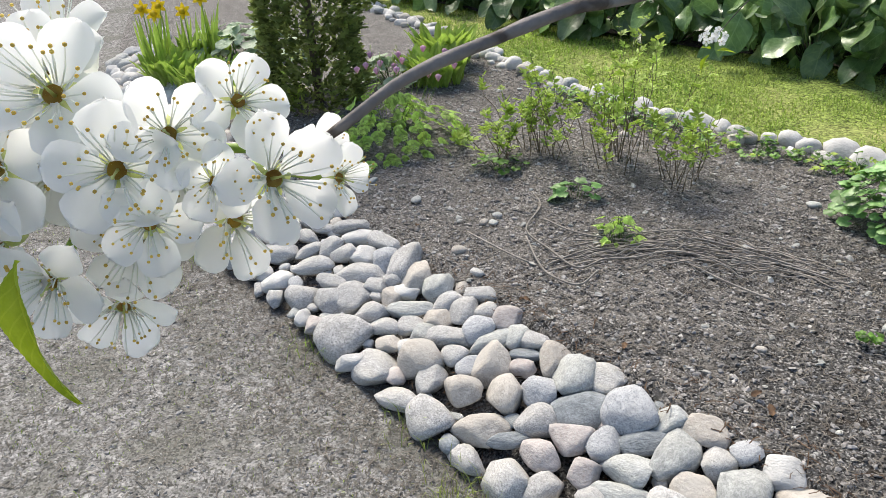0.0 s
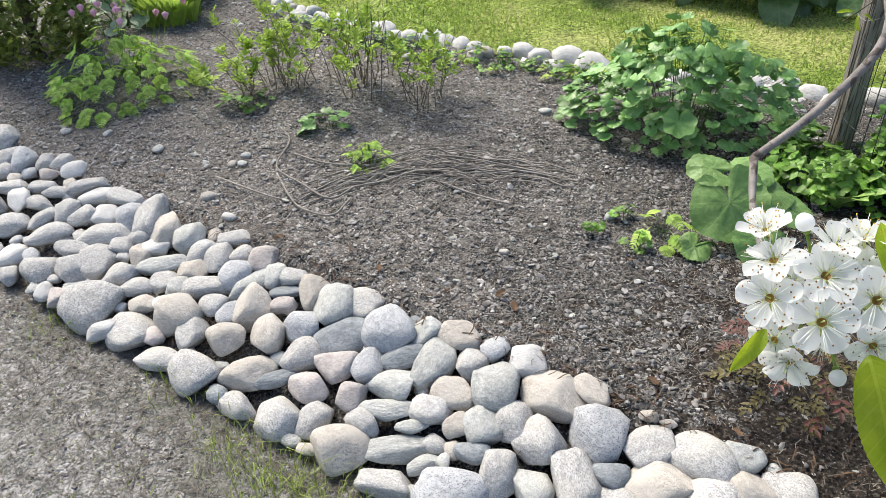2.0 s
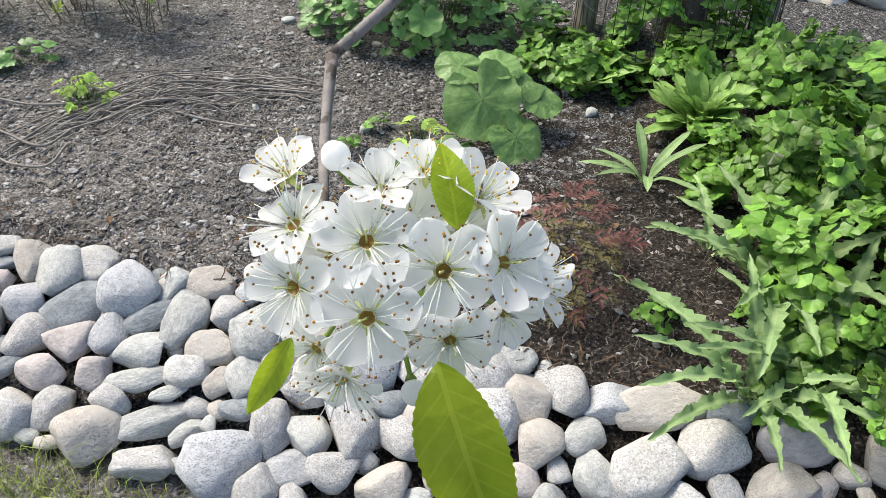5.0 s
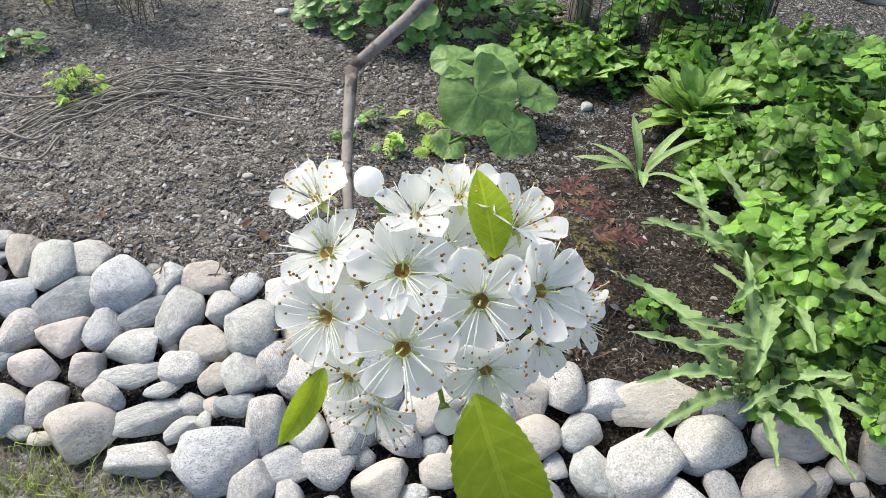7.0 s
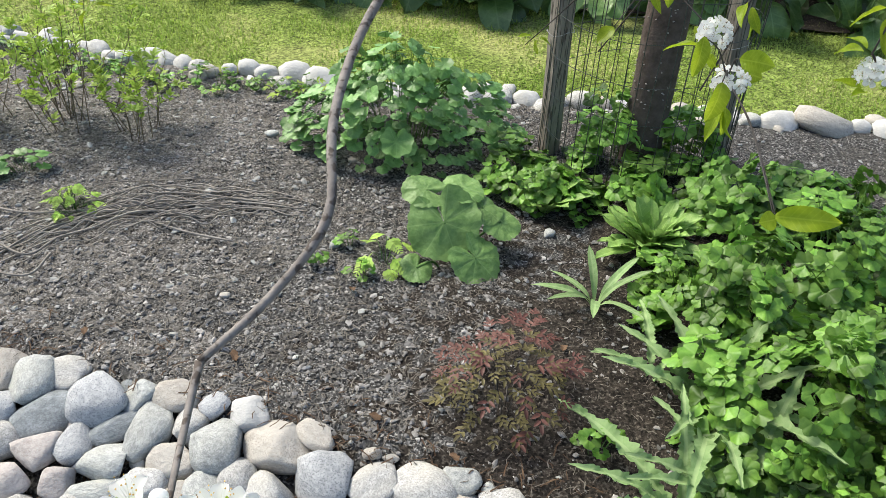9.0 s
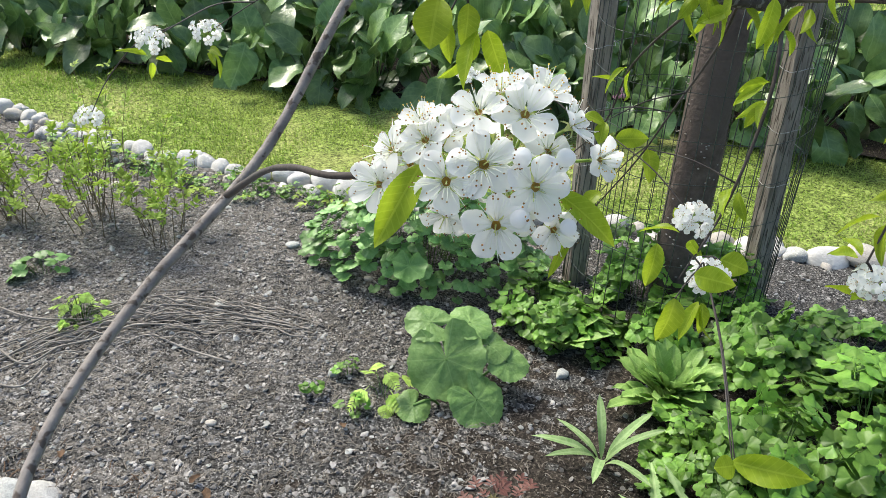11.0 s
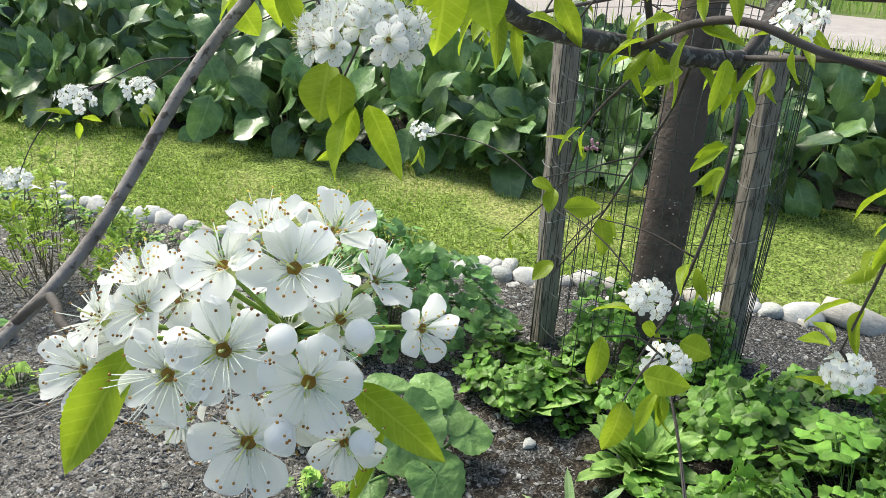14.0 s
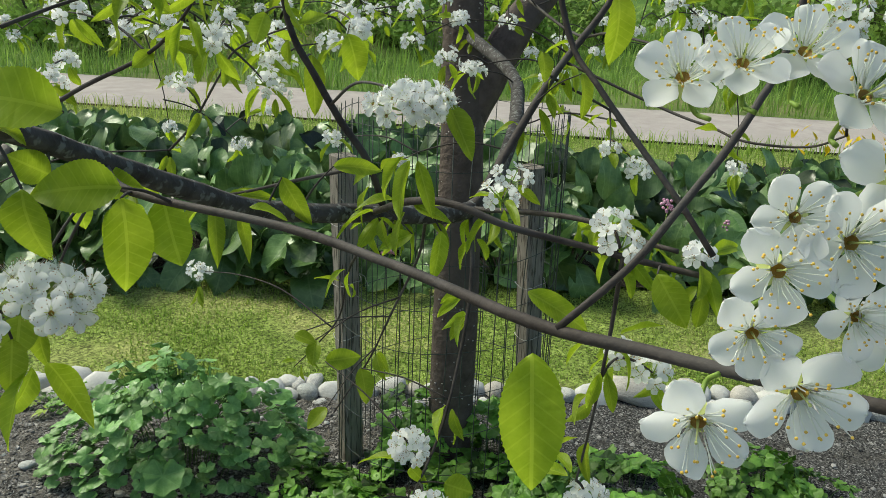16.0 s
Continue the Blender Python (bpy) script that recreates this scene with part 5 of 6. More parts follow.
limb("trunk", [(2.262, 1.885, -0.03), (2.258, 1.885, 0.05), (2.262, 1.89, 0.4), (2.275, 1.91, 0.85), (2.30, 1.96, 1.25), (2.315, 1.99, 1.5), (2.33, 2.02, 2.0)], 0.075, 0.055, "bark", 20, 0.12, "dark reddish brown trunk with pale dots")
limb("stem", [(2.30, 1.95, 1.1), (2.38, 1.93, 1.26), (2.46, 1.925, 1.38), (2.60, 1.94, 1.52), (2.75, 1.95, 1.9)], 0.06, 0.04, "bark", 16)
pores = Geo()
for i in range(420):
    z = rng.uniform(0.0, 1.5)
    a = rng.uniform(0, 6.28)
    c = Vector((2.26 + 0.045 * max(0, z - 0.4), 1.887 + 0.09 * max(0, z - 0.4), z)) - BASE
    side = Vector((math.cos(a), math.sin(a), 0))
    p = c + side * (0.0755 - 0.0085 * z)
    w = rng.uniform(0.002, 0.0045)
    pores.add([p + side * q.x * 0.003 + side.cross(Vector((0, 0, 1))) * q.y * w + Vector((0, 0, q.z * 0.0024)) for q in ICO[0]], ICO[1])
tagged(part("pore_dots", pores.mesh("pore_dots", M["lenticel"]), tree, None, "small pale pores dotting the bark"), kind="stuff")
BRANCHES = {
    "thick": [(0.830, 0.602, 1.468), (0.905, 0.664, 1.436), (0.965, 0.717, 1.411), (0.990, 0.742, 1.399), (1.062, 0.813, 1.356), (1.133, 0.867, 1.316), (1.234, 0.934, 1.265), (1.381, 0.975, 1.230), (1.560, 1.003, 1.201), (1.761, 1.171, 1.200), (1.989, 1.387, 1.245), (2.150, 1.590, 1.295), (2.278, 1.90, 1.35)],
    "near": [(1.054, 0.811, 1.359), (1.054, 0.740, 1.354), (1.105, 0.622, 1.355), (1.117, 0.520, 1.361), (1.111, 0.419, 1.372), (1.120, 0.370, 1.378), (1.126, 0.333, 1.383), (1.134, 0.290, 1.389)],
    "sec": [(1.388, 0.974, 1.230), (1.357, 0.858, 1.277), (1.364, 0.793, 1.290), (1.397, 0.745, 1.275), (1.443, 0.707, 1.262), (1.482, 0.656, 1.253), (1.516, 0.604, 1.247)],
}
BRANCHES["dr"] = [(1.562, 1.000, 1.201), (1.648, 1.040, 1.256), (1.729, 1.065, 1.329), (1.804, 1.086, 1.386), (1.904, 1.102, 1.466), (1.952, 1.109, 1.537)]
TWIGS = {
    "sec2": [(1.560, 0.999, 1.204), (1.564, 0.869, 1.231), (1.570, 0.791, 1.240), (1.577, 0.731, 1.235), (1.584, 0.684, 1.235)],
    "ul": [(1.408, 0.979, 1.228), (1.369, 0.956, 1.298), (1.341, 0.970, 1.345), (1.316, 0.981, 1.394), (1.297, 0.995, 1.439), (1.287, 1.002, 1.510)],
    "nb": [(1.111, 0.405, 1.375), (1.130, 0.390, 1.401), (1.147, 0.386, 1.420), (1.168, 0.383, 1.442), (1.182, 0.383, 1.457), (1.195, 0.384, 1.472), (1.207, 0.384, 1.510)],
    "ld": [(1.165, 0.487, 1.531), (1.169, 0.469, 1.475), (1.169, 0.450, 1.456), (1.175, 0.431, 1.435), (1.179, 0.409, 1.414), (1.184, 0.392, 1.394)],
}
TWIGS_FINE = {
    "low": [(1.472, 0.666, 1.254), (1.476, 0.672, 1.184), (1.475, 0.675, 1.140), (1.474, 0.680, 1.080), (1.483, 0.700, 0.981)],
    "tA": [(1.562, 1.001, 1.196), (1.519, 0.941, 1.141), (1.481, 0.905, 1.069), (1.440, 0.890, 0.959), (1.385, 0.882, 0.869)],
    "tw1": [(1.428, 0.989, 1.219), (1.534, 1.274, 1.038), (1.592, 1.414, 0.878), (1.669, 1.654, 0.697), (1.690, 1.816, 0.561)],
    "mid1": [(1.478, 0.989, 1.209), (1.522, 1.065, 1.121), (1.523, 1.136, 1.001), (1.526, 1.204, 0.892), (1.500, 1.272, 0.770)],
    "back1": [(1.378, 0.962, 1.291), (1.324, 1.051, 1.259), (1.281, 1.119, 1.233), (1.246, 1.183, 1.216)],
}
TWIGS_HIGH = {
    "upl": [(1.110, 1.393, 1.297), (1.155, 1.290, 1.349), (1.203, 1.179, 1.398), (1.232, 1.121, 1.449), (1.249, 1.073, 1.511)],
    "upl2": [(1.361, 1.624, 1.182), (1.371, 1.526, 1.244), (1.388, 1.428, 1.340), (1.403, 1.373, 1.388), (1.469, 1.244, 1.439)],
    "upl3": [(1.044, 1.115, 1.433), (1.075, 1.110, 1.446), (1.127, 1.100, 1.465), (1.249, 1.073, 1.501)],
    "rt": [(1.764, 1.074, 1.363), (1.981, 1.110, 1.278), (1.952, 1.218, 1.274), (1.932, 1.300, 1.241)],
    "rt2": [(1.804, 1.084, 1.382), (1.870, 0.936, 1.327), (1.865, 0.853, 1.316), (1.845, 0.787, 1.310), (1.838, 0.700, 1.320), (1.813, 0.644, 1.346)],
    "rt3": [(2.32, 1.92, 1.55), (2.059, 1.343, 1.414), (1.969, 1.147, 1.419), (1.879, 0.938, 1.411), (1.824, 0.841, 1.400)],
}
for key, r0, r1, m in (("thick", 0.0044, 0.0165, "lichen"), ("near", 0.0030, 0.0022, "twig"), ("sec", 0.0042, 0.0032, "twig"), ("dr", 0.0068, 0.005, "twig")):
    limb("branch", BRANCHES[key], r0, r1, m)
for key, r0, r1 in (("sec2", 0.0038, 0.0028), ("ul", 0.0044, 0.0036), ("nb", 0.0015, 0.0015), ("ld", 0.0013, 0.0013)):
    limb("branch", TWIGS[key], r0, r1)
for key, pts in list(TWIGS_FINE.items()) + list(TWIGS_HIGH.items()):
    limb("twig", pts, 0.0036 if key in ("tA", "upl", "rt3") else 0.0024, 0.0013)
# the hanging twig that carries the two lowest clusters
limb("branch", [(0.990, 0.770, 1.384), (0.896, 0.725, 1.297), (0.818, 0.662, 1.211), (0.728, 0.586, 1.160), (0.674, 0.510, 1.131), (0.648, 0.455, 1.097), (0.607, 0.442, 1.061), (0.560, 0.429, 1.039)], 0.0040, 0.0026, "grey_twig", 9)
limb("twig", [(0.560, 0.429, 1.039), (0.541, 0.391, 1.027), (0.524, 0.347, 1.026)], 0.0026, 0.0016, "grey_twig", 8, 0.3)
limb("twig", [(0.786, 0.636, 1.192), (0.806, 0.600, 1.222), (0.815, 0.550, 1.245), (0.828, 0.492, 1.264), (0.886, 0.445, 1.282)], 0.0022, 0.0016, "twig", 7, 0.3)
limb("twig", [(0.143, 0.162, 1.236), (0.151, 0.159, 1.242), (0.159, 0.162, 1.247), (0.169, 0.167, 1.250), (0.179, 0.174, 1.252), (0.187, 0.184, 1.251), (0.213, 0.231, 1.246)], 0.0006, 0.0011, "grey_twig", 7, 0.2)
limb("twig", [(0.213, 0.231, 1.246), (0.264, 0.358, 1.291), (0.571, 0.582, 1.364), (0.896, 0.648, 1.420)], 0.0011, 0.004, "grey_twig", 7, 0.2)


def petal(width, cup, seed):
    """A rounded petal with a narrow claw, one unit from the flower's centre to its tip."""
    r = random.Random(seed)
    turn, curl, lop = r.uniform(-0.12, 0.12), r.uniform(-0.1, 0.5), r.uniform(-0.05, 0.05)
    pts = []
    for t, w in ((0.13, 0.13), (0.20, 0.22), (0.29, 0.46), (0.40, 0.76), (0.52, 0.95), (0.65, 1.0), (0.77, 0.96), (0.87, 0.83), (0.94, 0.62), (0.985, 0.36), (1.0, 0.12)):
        row = []
        for s in (-1, -0.66, -0.33, 0, 0.33, 0.66, 1):
            edge = 1 + (0.05 * math.sin(s * 5 + t * 13 + seed) if abs(s) == 1 else 0)
            x = s * w * width * 0.5 * edge + lop * t * t
            y = t - 0.04 * abs(s) * t + (0.022 * math.cos(s * 8 + seed * 1.7) if t > 0.85 else 0)
            crease = 0.018 * noise.noise(Vector((x * 7, y * 3, seed * 1.3)))
            z = cup * t + 0.24 * (s * s) * w * t * width + turn * s * w * t - curl * max(0, t - 0.62) ** 1.6 - 0.012 * math.exp(-(s * 5) ** 2) * t + crease
            row.append((x, y, z))
        pts.append(row)
    return Geo().grid(pts)


def lathe(g, profile, n, m):
    pts = [[(r * math.cos(a), r * math.sin(a), z) for r, z in profile] for a in np.linspace(0, 2 * math.pi, n + 1)]
    return g.grid(pts, m)


def flower_mesh(seed, cup, young=False):
    """An open blossom: five petals, a cup with its golden floor, a spray of stamens and one style."""
    r = random.Random(seed)
    g = Geo()
    for k in range(5):
        q = petal(r.uniform(0.66, 0.80), cup + r.uniform(-0.10, 0.10), seed * 5 + k)
        m = pose(0, 0, 0.004 * (k % 3), 0, 0, 72 * k + r.uniform(-5, 5)) @ Matrix.Scale(r.uniform(0.93, 1.04), 4)
        g.add([m @ Vector(p) for p in q.v], q.f, 0)
    lathe(g, [(0.04, -0.26), (0.10, -0.16), (0.15, -0.03), (0.185, 0.02), (0.160, 0.035), (0.138, 0.0)], 14, 4)
    lathe(g, [(0.138, 0.0), (0.10, -0.04), (0.03, -0.06), (0.001, -0.06)], 14, 3)
    for k in range(5):
        a = radians(72 * k + 36)
        q = blade_leaf(0.5, 0.3, 0.2, 4)
        m = Matrix.Translation((0, 0, -0.03)) @ pose(0, 0, 0, 0, 0, 72 * k + 36) @ pose(0, 0.1, 0, -18, 0, 0) @ Matrix.Scale(0.32, 4)
        g.add([m @ Vector(p) for p in q.v], q.f, 4)
    for k in range(25):
        a = k * 2.4 + r.uniform(-0.25, 0.25)
        L, tilt = r.uniform(0.55, 0.92), (r.uniform(0.35, 0.8) if young else r.uniform(0.45, 1.8))
        side = Vector((math.cos(a), math.sin(a), 0))
        d = (side * tilt + Vector((0, 0, 1))).normalized()
        p0 = side * 0.148 + Vector((0, 0, 0.02))
        p1 = p0 + d * L * 0.5 + side * 0.03
        p2 = p0 + d * L + side * (0.02 if young else 0.09) + Vector((r.uniform(-0.04, 0.04), r.uniform(-0.04, 0.04), -0.03))
        g.tube([p0, p1, p2], [0.014, 0.012, 0.010], 4, 1)
        b = (p2 - p1).normalized()
        c = b.orthogonal()
        turn = Matrix((c, b.cross(c), b)).transposed()
        g.add([p2 + turn @ Vector((q.x * 0.023, q.y * 0.023, q.z * 0.031)) for q in ICO[0]], ICO[1], 2)
    tip = Vector((r.uniform(-0.1, 0.1), r.uniform(-0.1, 0.1), 0.55))
    g.tube([(0, 0, -0.06), tip * 0.5, tip], [0.03, 0.016, 0.016], 5, 4)
    g.add([tip + q * 0.034 for q in ICO[0]], ICO[1], 4)
    return g.mesh("flower", [M["petal"], M["filament"], M["young_anther" if young else "anther"], M["eye"], M["throat"]])


FLOWERS = [flower_mesh(s, c) for s, c in ((1, 0.10), (2, 0.20), (3, 0.05), (4, 0.30), (5, 0.14), (6, 0.38))]
PALE_FLOWERS = [flower_mesh(s, c, True) for s, c in ((10, 0.12), (11, 0.22), (12, 0.30))]
YOUNG_FLOWERS = [flower_mesh(s, c, True) for s, c in ((7, 0.42), (8, 0.55), (9, 0.36))]


def small_flower(seed):
    r = random.Random(seed)
    g = Geo()
    for k in range(5):
        m = pose(0, 0, 0.01 * k, 0, 0, 72 * k + r.uniform(-8, 8))
        w = 0.38
        q = [(-0.04, 0.08, 0), (0.04, 0.08, 0), (w, 0.55, 0.12), (w * 0.75, 0.92, 0.2), (0, 1.0, 0.17), (-w * 0.75, 0.92, 0.2), (-w, 0.55, 0.12), (0, 0.55, 0.04)]
        g.add([m @ Vector(p) for p in q], [(0, 1, 7), (1, 2, 7), (2, 3, 7), (3, 4, 7), (4, 5, 7), (5, 6, 7), (6, 0, 7)], 0)
    for k in range(9):
        a = k * 0.7
        p2 = Vector((math.cos(a) * 0.34, math.sin(a) * 0.34, 0.5 + 0.1 * (k % 2)))
        g.tube([(0, 0, 0.03), p2], 0.02, 3, 1)
        g.add([p2 + q * 0.05 for q in OCT[0]], OCT[1], 2)
    g.add([Vector((math.cos(a) * 0.13, math.sin(a) * 0.13, 0.05)) for a in np.linspace(0, 5.2, 6)], [tuple(range(6))], 3)
    return g


SMALL_GEO = [small_flower(s) for s in range(3)]
BLOSSOM = [M["petal"], M["filament"], M["anther"], M["eye"]]
SMALL = [g.mesh("flower", BLOSSOM) for g in SMALL_GEO]
bm = bmesh.new()
bmesh.ops.create_icosphere(bm, subdivisions=3, radius=1.0)
BUDM = Geo().add([Vector((v.co.x, v.co.y, v.co.z * (1.12 if v.co.z > 0 else 0.95))) * (0.97 - 0.09 * max(0, 0.3 - abs(math.sin(1.5 * math.atan2(v.co.y, v.co.x) + 1.4 * v.co.z))) + 0.04 * noise.noise(v.co * 1.5)) for v in bm.verts], [tuple(v.index for v in f.verts) for f in bm.faces])
bm.free()
BUDM.tube([(0, 0, -1.3), (0, 0, -0.9)], [0.3, 0.5], 8, 1)
BUDM = BUDM.mesh("bud", [M["petal"], M["pedicel"]])
CHERRY = [blade_leaf(0.46, 0.16 + 0.14 * s, 0.45, 44, 0.022, 0.46, 0.03, s).mesh("leaf", M["cherry_leaf"]) for s in range(4)]


def cluster_frame(centre, right, up):
    r, u = Vector(right), Vector(up)
    return Vector(centre), r, u, r.cross(u)


def flower_at(parent, origin, p, normal, r, meshes, turn=None, up=None):
    n = Vector(normal).normalized()
    if turn is None:
        m = n.to_track_quat("Z", "Y").to_matrix().to_4x4() @ Matrix.Rotation(rng.uniform(0, 6.3), 4, "Z")
    else:
        m = aim((0, 0, 0), up - n * up.dot(n), n) @ Matrix.Rotation(radians(-turn), 4, "Z")
    return part("flower", rng.choice(meshes), parent, Matrix.Translation(Vector(p) - origin) @ m @ Matrix.Scale(r, 4))


def cluster_part(hub_w, spots, bud_spots, label, stub=0.0):
    """The stalks of a cluster from their hub, with the flowers and buds on them."""
    g = Geo()
    for p, n, s, *_ in spots:
        q = p - n.normalized() * s * 0.24
        foot = q + (hub_w - q).normalized() * stub if stub else hub_w
        g.tube(smooth_line([foot - BASE, foot.lerp(q, 0.55) - n * 0.003 - BASE, q - BASE], 3), 0.00075, 6)
    for p, s in bud_spots:
        g.tube(smooth_line([hub_w - BASE, hub_w.lerp(p, 0.5) - BASE, p - BASE], 3), 0.00085, 6)
    root = part("blossom_head", g.mesh("blossom_head", M["pedicel"]), tree, None, label)
    for p, n, s, meshes, turn, up in spots:
        flower_at(root, BASE, p, n, s, meshes, turn, up)
    for p, s in bud_spots:
        n = (p - hub_w).normalized()
        part("bud", BUDM, root, Matrix.Translation(p - BASE) @ n.to_track_quat("Z", "Y").to_matrix().to_4x4() @ Matrix.Scale(s, 4))
    return root


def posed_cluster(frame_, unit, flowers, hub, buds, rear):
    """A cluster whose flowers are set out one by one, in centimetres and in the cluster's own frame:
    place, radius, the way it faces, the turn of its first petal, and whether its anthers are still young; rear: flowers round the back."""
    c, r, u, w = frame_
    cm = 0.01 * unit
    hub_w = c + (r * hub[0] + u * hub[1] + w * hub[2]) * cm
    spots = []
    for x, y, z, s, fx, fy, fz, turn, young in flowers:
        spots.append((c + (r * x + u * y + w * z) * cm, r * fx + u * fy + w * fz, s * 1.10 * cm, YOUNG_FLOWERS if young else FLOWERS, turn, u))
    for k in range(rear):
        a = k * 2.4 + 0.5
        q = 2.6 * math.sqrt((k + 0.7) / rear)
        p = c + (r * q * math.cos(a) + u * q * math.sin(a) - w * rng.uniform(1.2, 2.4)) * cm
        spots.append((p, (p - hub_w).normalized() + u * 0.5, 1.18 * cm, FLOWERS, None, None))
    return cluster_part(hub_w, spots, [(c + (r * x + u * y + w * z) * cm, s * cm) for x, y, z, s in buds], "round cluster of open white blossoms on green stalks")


def big_cluster(frame_, flowers, hub, scale=1.0, inner=True, stub=0.0, face=0.55):
    """A cluster whose flowers all face away from its hub; inner: with a second layer further in; stub: length of the stalks, where they do not meet."""
    c, r, u, w = frame_
    hub_w = c + (r * hub[0] + u * hub[1] + w * hub[2]) * 0.01
    spots = []
    for x, y, z, s in flowers:
        p = c + (r * x + u * y + w * z) * 0.01
        spots.append((p, (p - hub_w).normalized() + w * face, s * 0.0104 * scale, PALE_FLOWERS, None, None))
    for x, y, z, s in flowers if inner else ():
        p = c + (r * (x * 0.72 + rng.uniform(-0.9, 0.9)) + u * (y * 0.72 + rng.uniform(-0.9, 0.9)) + w * (z - 0.9)) * 0.01
        spots.append((p, (p - hub_w).normalized() + w * 0.5, s * 0.0102 * scale, PALE_FLOWERS, None, None))
    return cluster_part(hub_w, spots, (), "round cluster of open white blossoms on green stalks", stub)


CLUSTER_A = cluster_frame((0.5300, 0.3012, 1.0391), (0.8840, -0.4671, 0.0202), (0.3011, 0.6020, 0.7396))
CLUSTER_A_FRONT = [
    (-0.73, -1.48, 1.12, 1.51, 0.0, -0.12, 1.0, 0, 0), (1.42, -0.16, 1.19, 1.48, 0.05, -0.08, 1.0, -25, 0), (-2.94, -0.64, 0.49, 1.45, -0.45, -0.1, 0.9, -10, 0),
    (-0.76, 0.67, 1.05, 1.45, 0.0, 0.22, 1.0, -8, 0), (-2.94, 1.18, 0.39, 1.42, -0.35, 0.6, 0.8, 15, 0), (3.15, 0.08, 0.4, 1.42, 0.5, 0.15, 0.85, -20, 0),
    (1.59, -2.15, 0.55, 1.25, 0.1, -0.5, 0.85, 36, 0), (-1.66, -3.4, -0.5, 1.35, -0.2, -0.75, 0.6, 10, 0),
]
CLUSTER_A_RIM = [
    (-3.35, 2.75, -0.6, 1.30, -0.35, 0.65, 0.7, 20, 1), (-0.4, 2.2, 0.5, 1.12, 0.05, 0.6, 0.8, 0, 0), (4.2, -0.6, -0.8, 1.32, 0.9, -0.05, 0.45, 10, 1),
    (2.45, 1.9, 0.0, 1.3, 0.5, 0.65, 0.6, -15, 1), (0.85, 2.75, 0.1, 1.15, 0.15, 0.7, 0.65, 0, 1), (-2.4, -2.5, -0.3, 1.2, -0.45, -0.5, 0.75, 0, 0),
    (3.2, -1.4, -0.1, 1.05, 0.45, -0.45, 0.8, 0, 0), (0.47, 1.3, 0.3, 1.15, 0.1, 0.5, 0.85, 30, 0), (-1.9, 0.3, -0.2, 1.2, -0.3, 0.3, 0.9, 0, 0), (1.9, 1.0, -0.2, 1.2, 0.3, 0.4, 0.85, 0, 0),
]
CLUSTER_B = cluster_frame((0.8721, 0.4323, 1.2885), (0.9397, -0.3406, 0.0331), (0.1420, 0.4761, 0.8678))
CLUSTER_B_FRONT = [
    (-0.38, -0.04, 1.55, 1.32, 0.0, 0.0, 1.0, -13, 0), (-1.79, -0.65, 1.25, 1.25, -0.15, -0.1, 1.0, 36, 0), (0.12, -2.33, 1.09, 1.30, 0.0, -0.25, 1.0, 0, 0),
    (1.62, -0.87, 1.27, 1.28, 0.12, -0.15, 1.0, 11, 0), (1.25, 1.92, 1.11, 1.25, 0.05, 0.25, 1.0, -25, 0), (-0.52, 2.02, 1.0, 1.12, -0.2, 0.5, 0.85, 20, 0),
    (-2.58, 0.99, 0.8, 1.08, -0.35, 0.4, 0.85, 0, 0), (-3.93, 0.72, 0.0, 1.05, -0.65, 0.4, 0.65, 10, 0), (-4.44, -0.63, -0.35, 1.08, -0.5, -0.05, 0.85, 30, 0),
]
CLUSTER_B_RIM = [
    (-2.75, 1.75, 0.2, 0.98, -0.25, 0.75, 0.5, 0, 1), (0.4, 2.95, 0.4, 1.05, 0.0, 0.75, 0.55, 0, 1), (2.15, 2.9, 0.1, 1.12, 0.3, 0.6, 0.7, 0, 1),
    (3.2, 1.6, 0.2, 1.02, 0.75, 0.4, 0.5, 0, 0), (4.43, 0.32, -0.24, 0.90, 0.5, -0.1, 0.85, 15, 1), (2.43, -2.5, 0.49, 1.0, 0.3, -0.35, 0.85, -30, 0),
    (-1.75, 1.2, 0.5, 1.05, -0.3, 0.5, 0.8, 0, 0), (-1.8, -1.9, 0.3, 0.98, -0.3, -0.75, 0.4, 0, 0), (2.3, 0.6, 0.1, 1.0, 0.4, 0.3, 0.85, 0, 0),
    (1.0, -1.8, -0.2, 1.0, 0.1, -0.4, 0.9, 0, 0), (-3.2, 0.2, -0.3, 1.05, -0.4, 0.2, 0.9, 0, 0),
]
CLUSTER_C = cluster_frame((0.1256, 0.1544, 1.2400), (0.9937, 0.1005, -0.0504), (-0.0060, 0.4954, 0.8686))
CLUSTER_C_FLOWERS = [
    (-0.59, 0.62, 0.76, 0.83), (-1.33, -0.21, 0.59, 0.84), (0.17, -0.24, 0.86, 0.76), (1.8, -0.29, 0.35, 0.78),
    (0.72, 0.17, 0.78, 0.63), (-1.48, -1.08, 0.34, 0.86), (-1.75, 0.75, 0.44, 0.80), (1.42, 0.6, 0.5, 0.6),
    (-0.79, -1.5, 0.42, 0.66), (0.48, -0.83, 0.73, 0.59), (2.5, -0.23, -0.16, 0.47), (-2.4, 1.5, -0.1, 0.81),
    (1.19, -0.35, 0.63, 0.49), (-2.14, 0.59, 0.07, 0.81), (-2.32, -0.52, -0.05, 0.82),
]
CLUSTER_D = cluster_frame((1.0992, 0.3145, 1.4385), (0.7994, -0.5993, 0.0415), (0.1662, 0.2871, 0.9434))
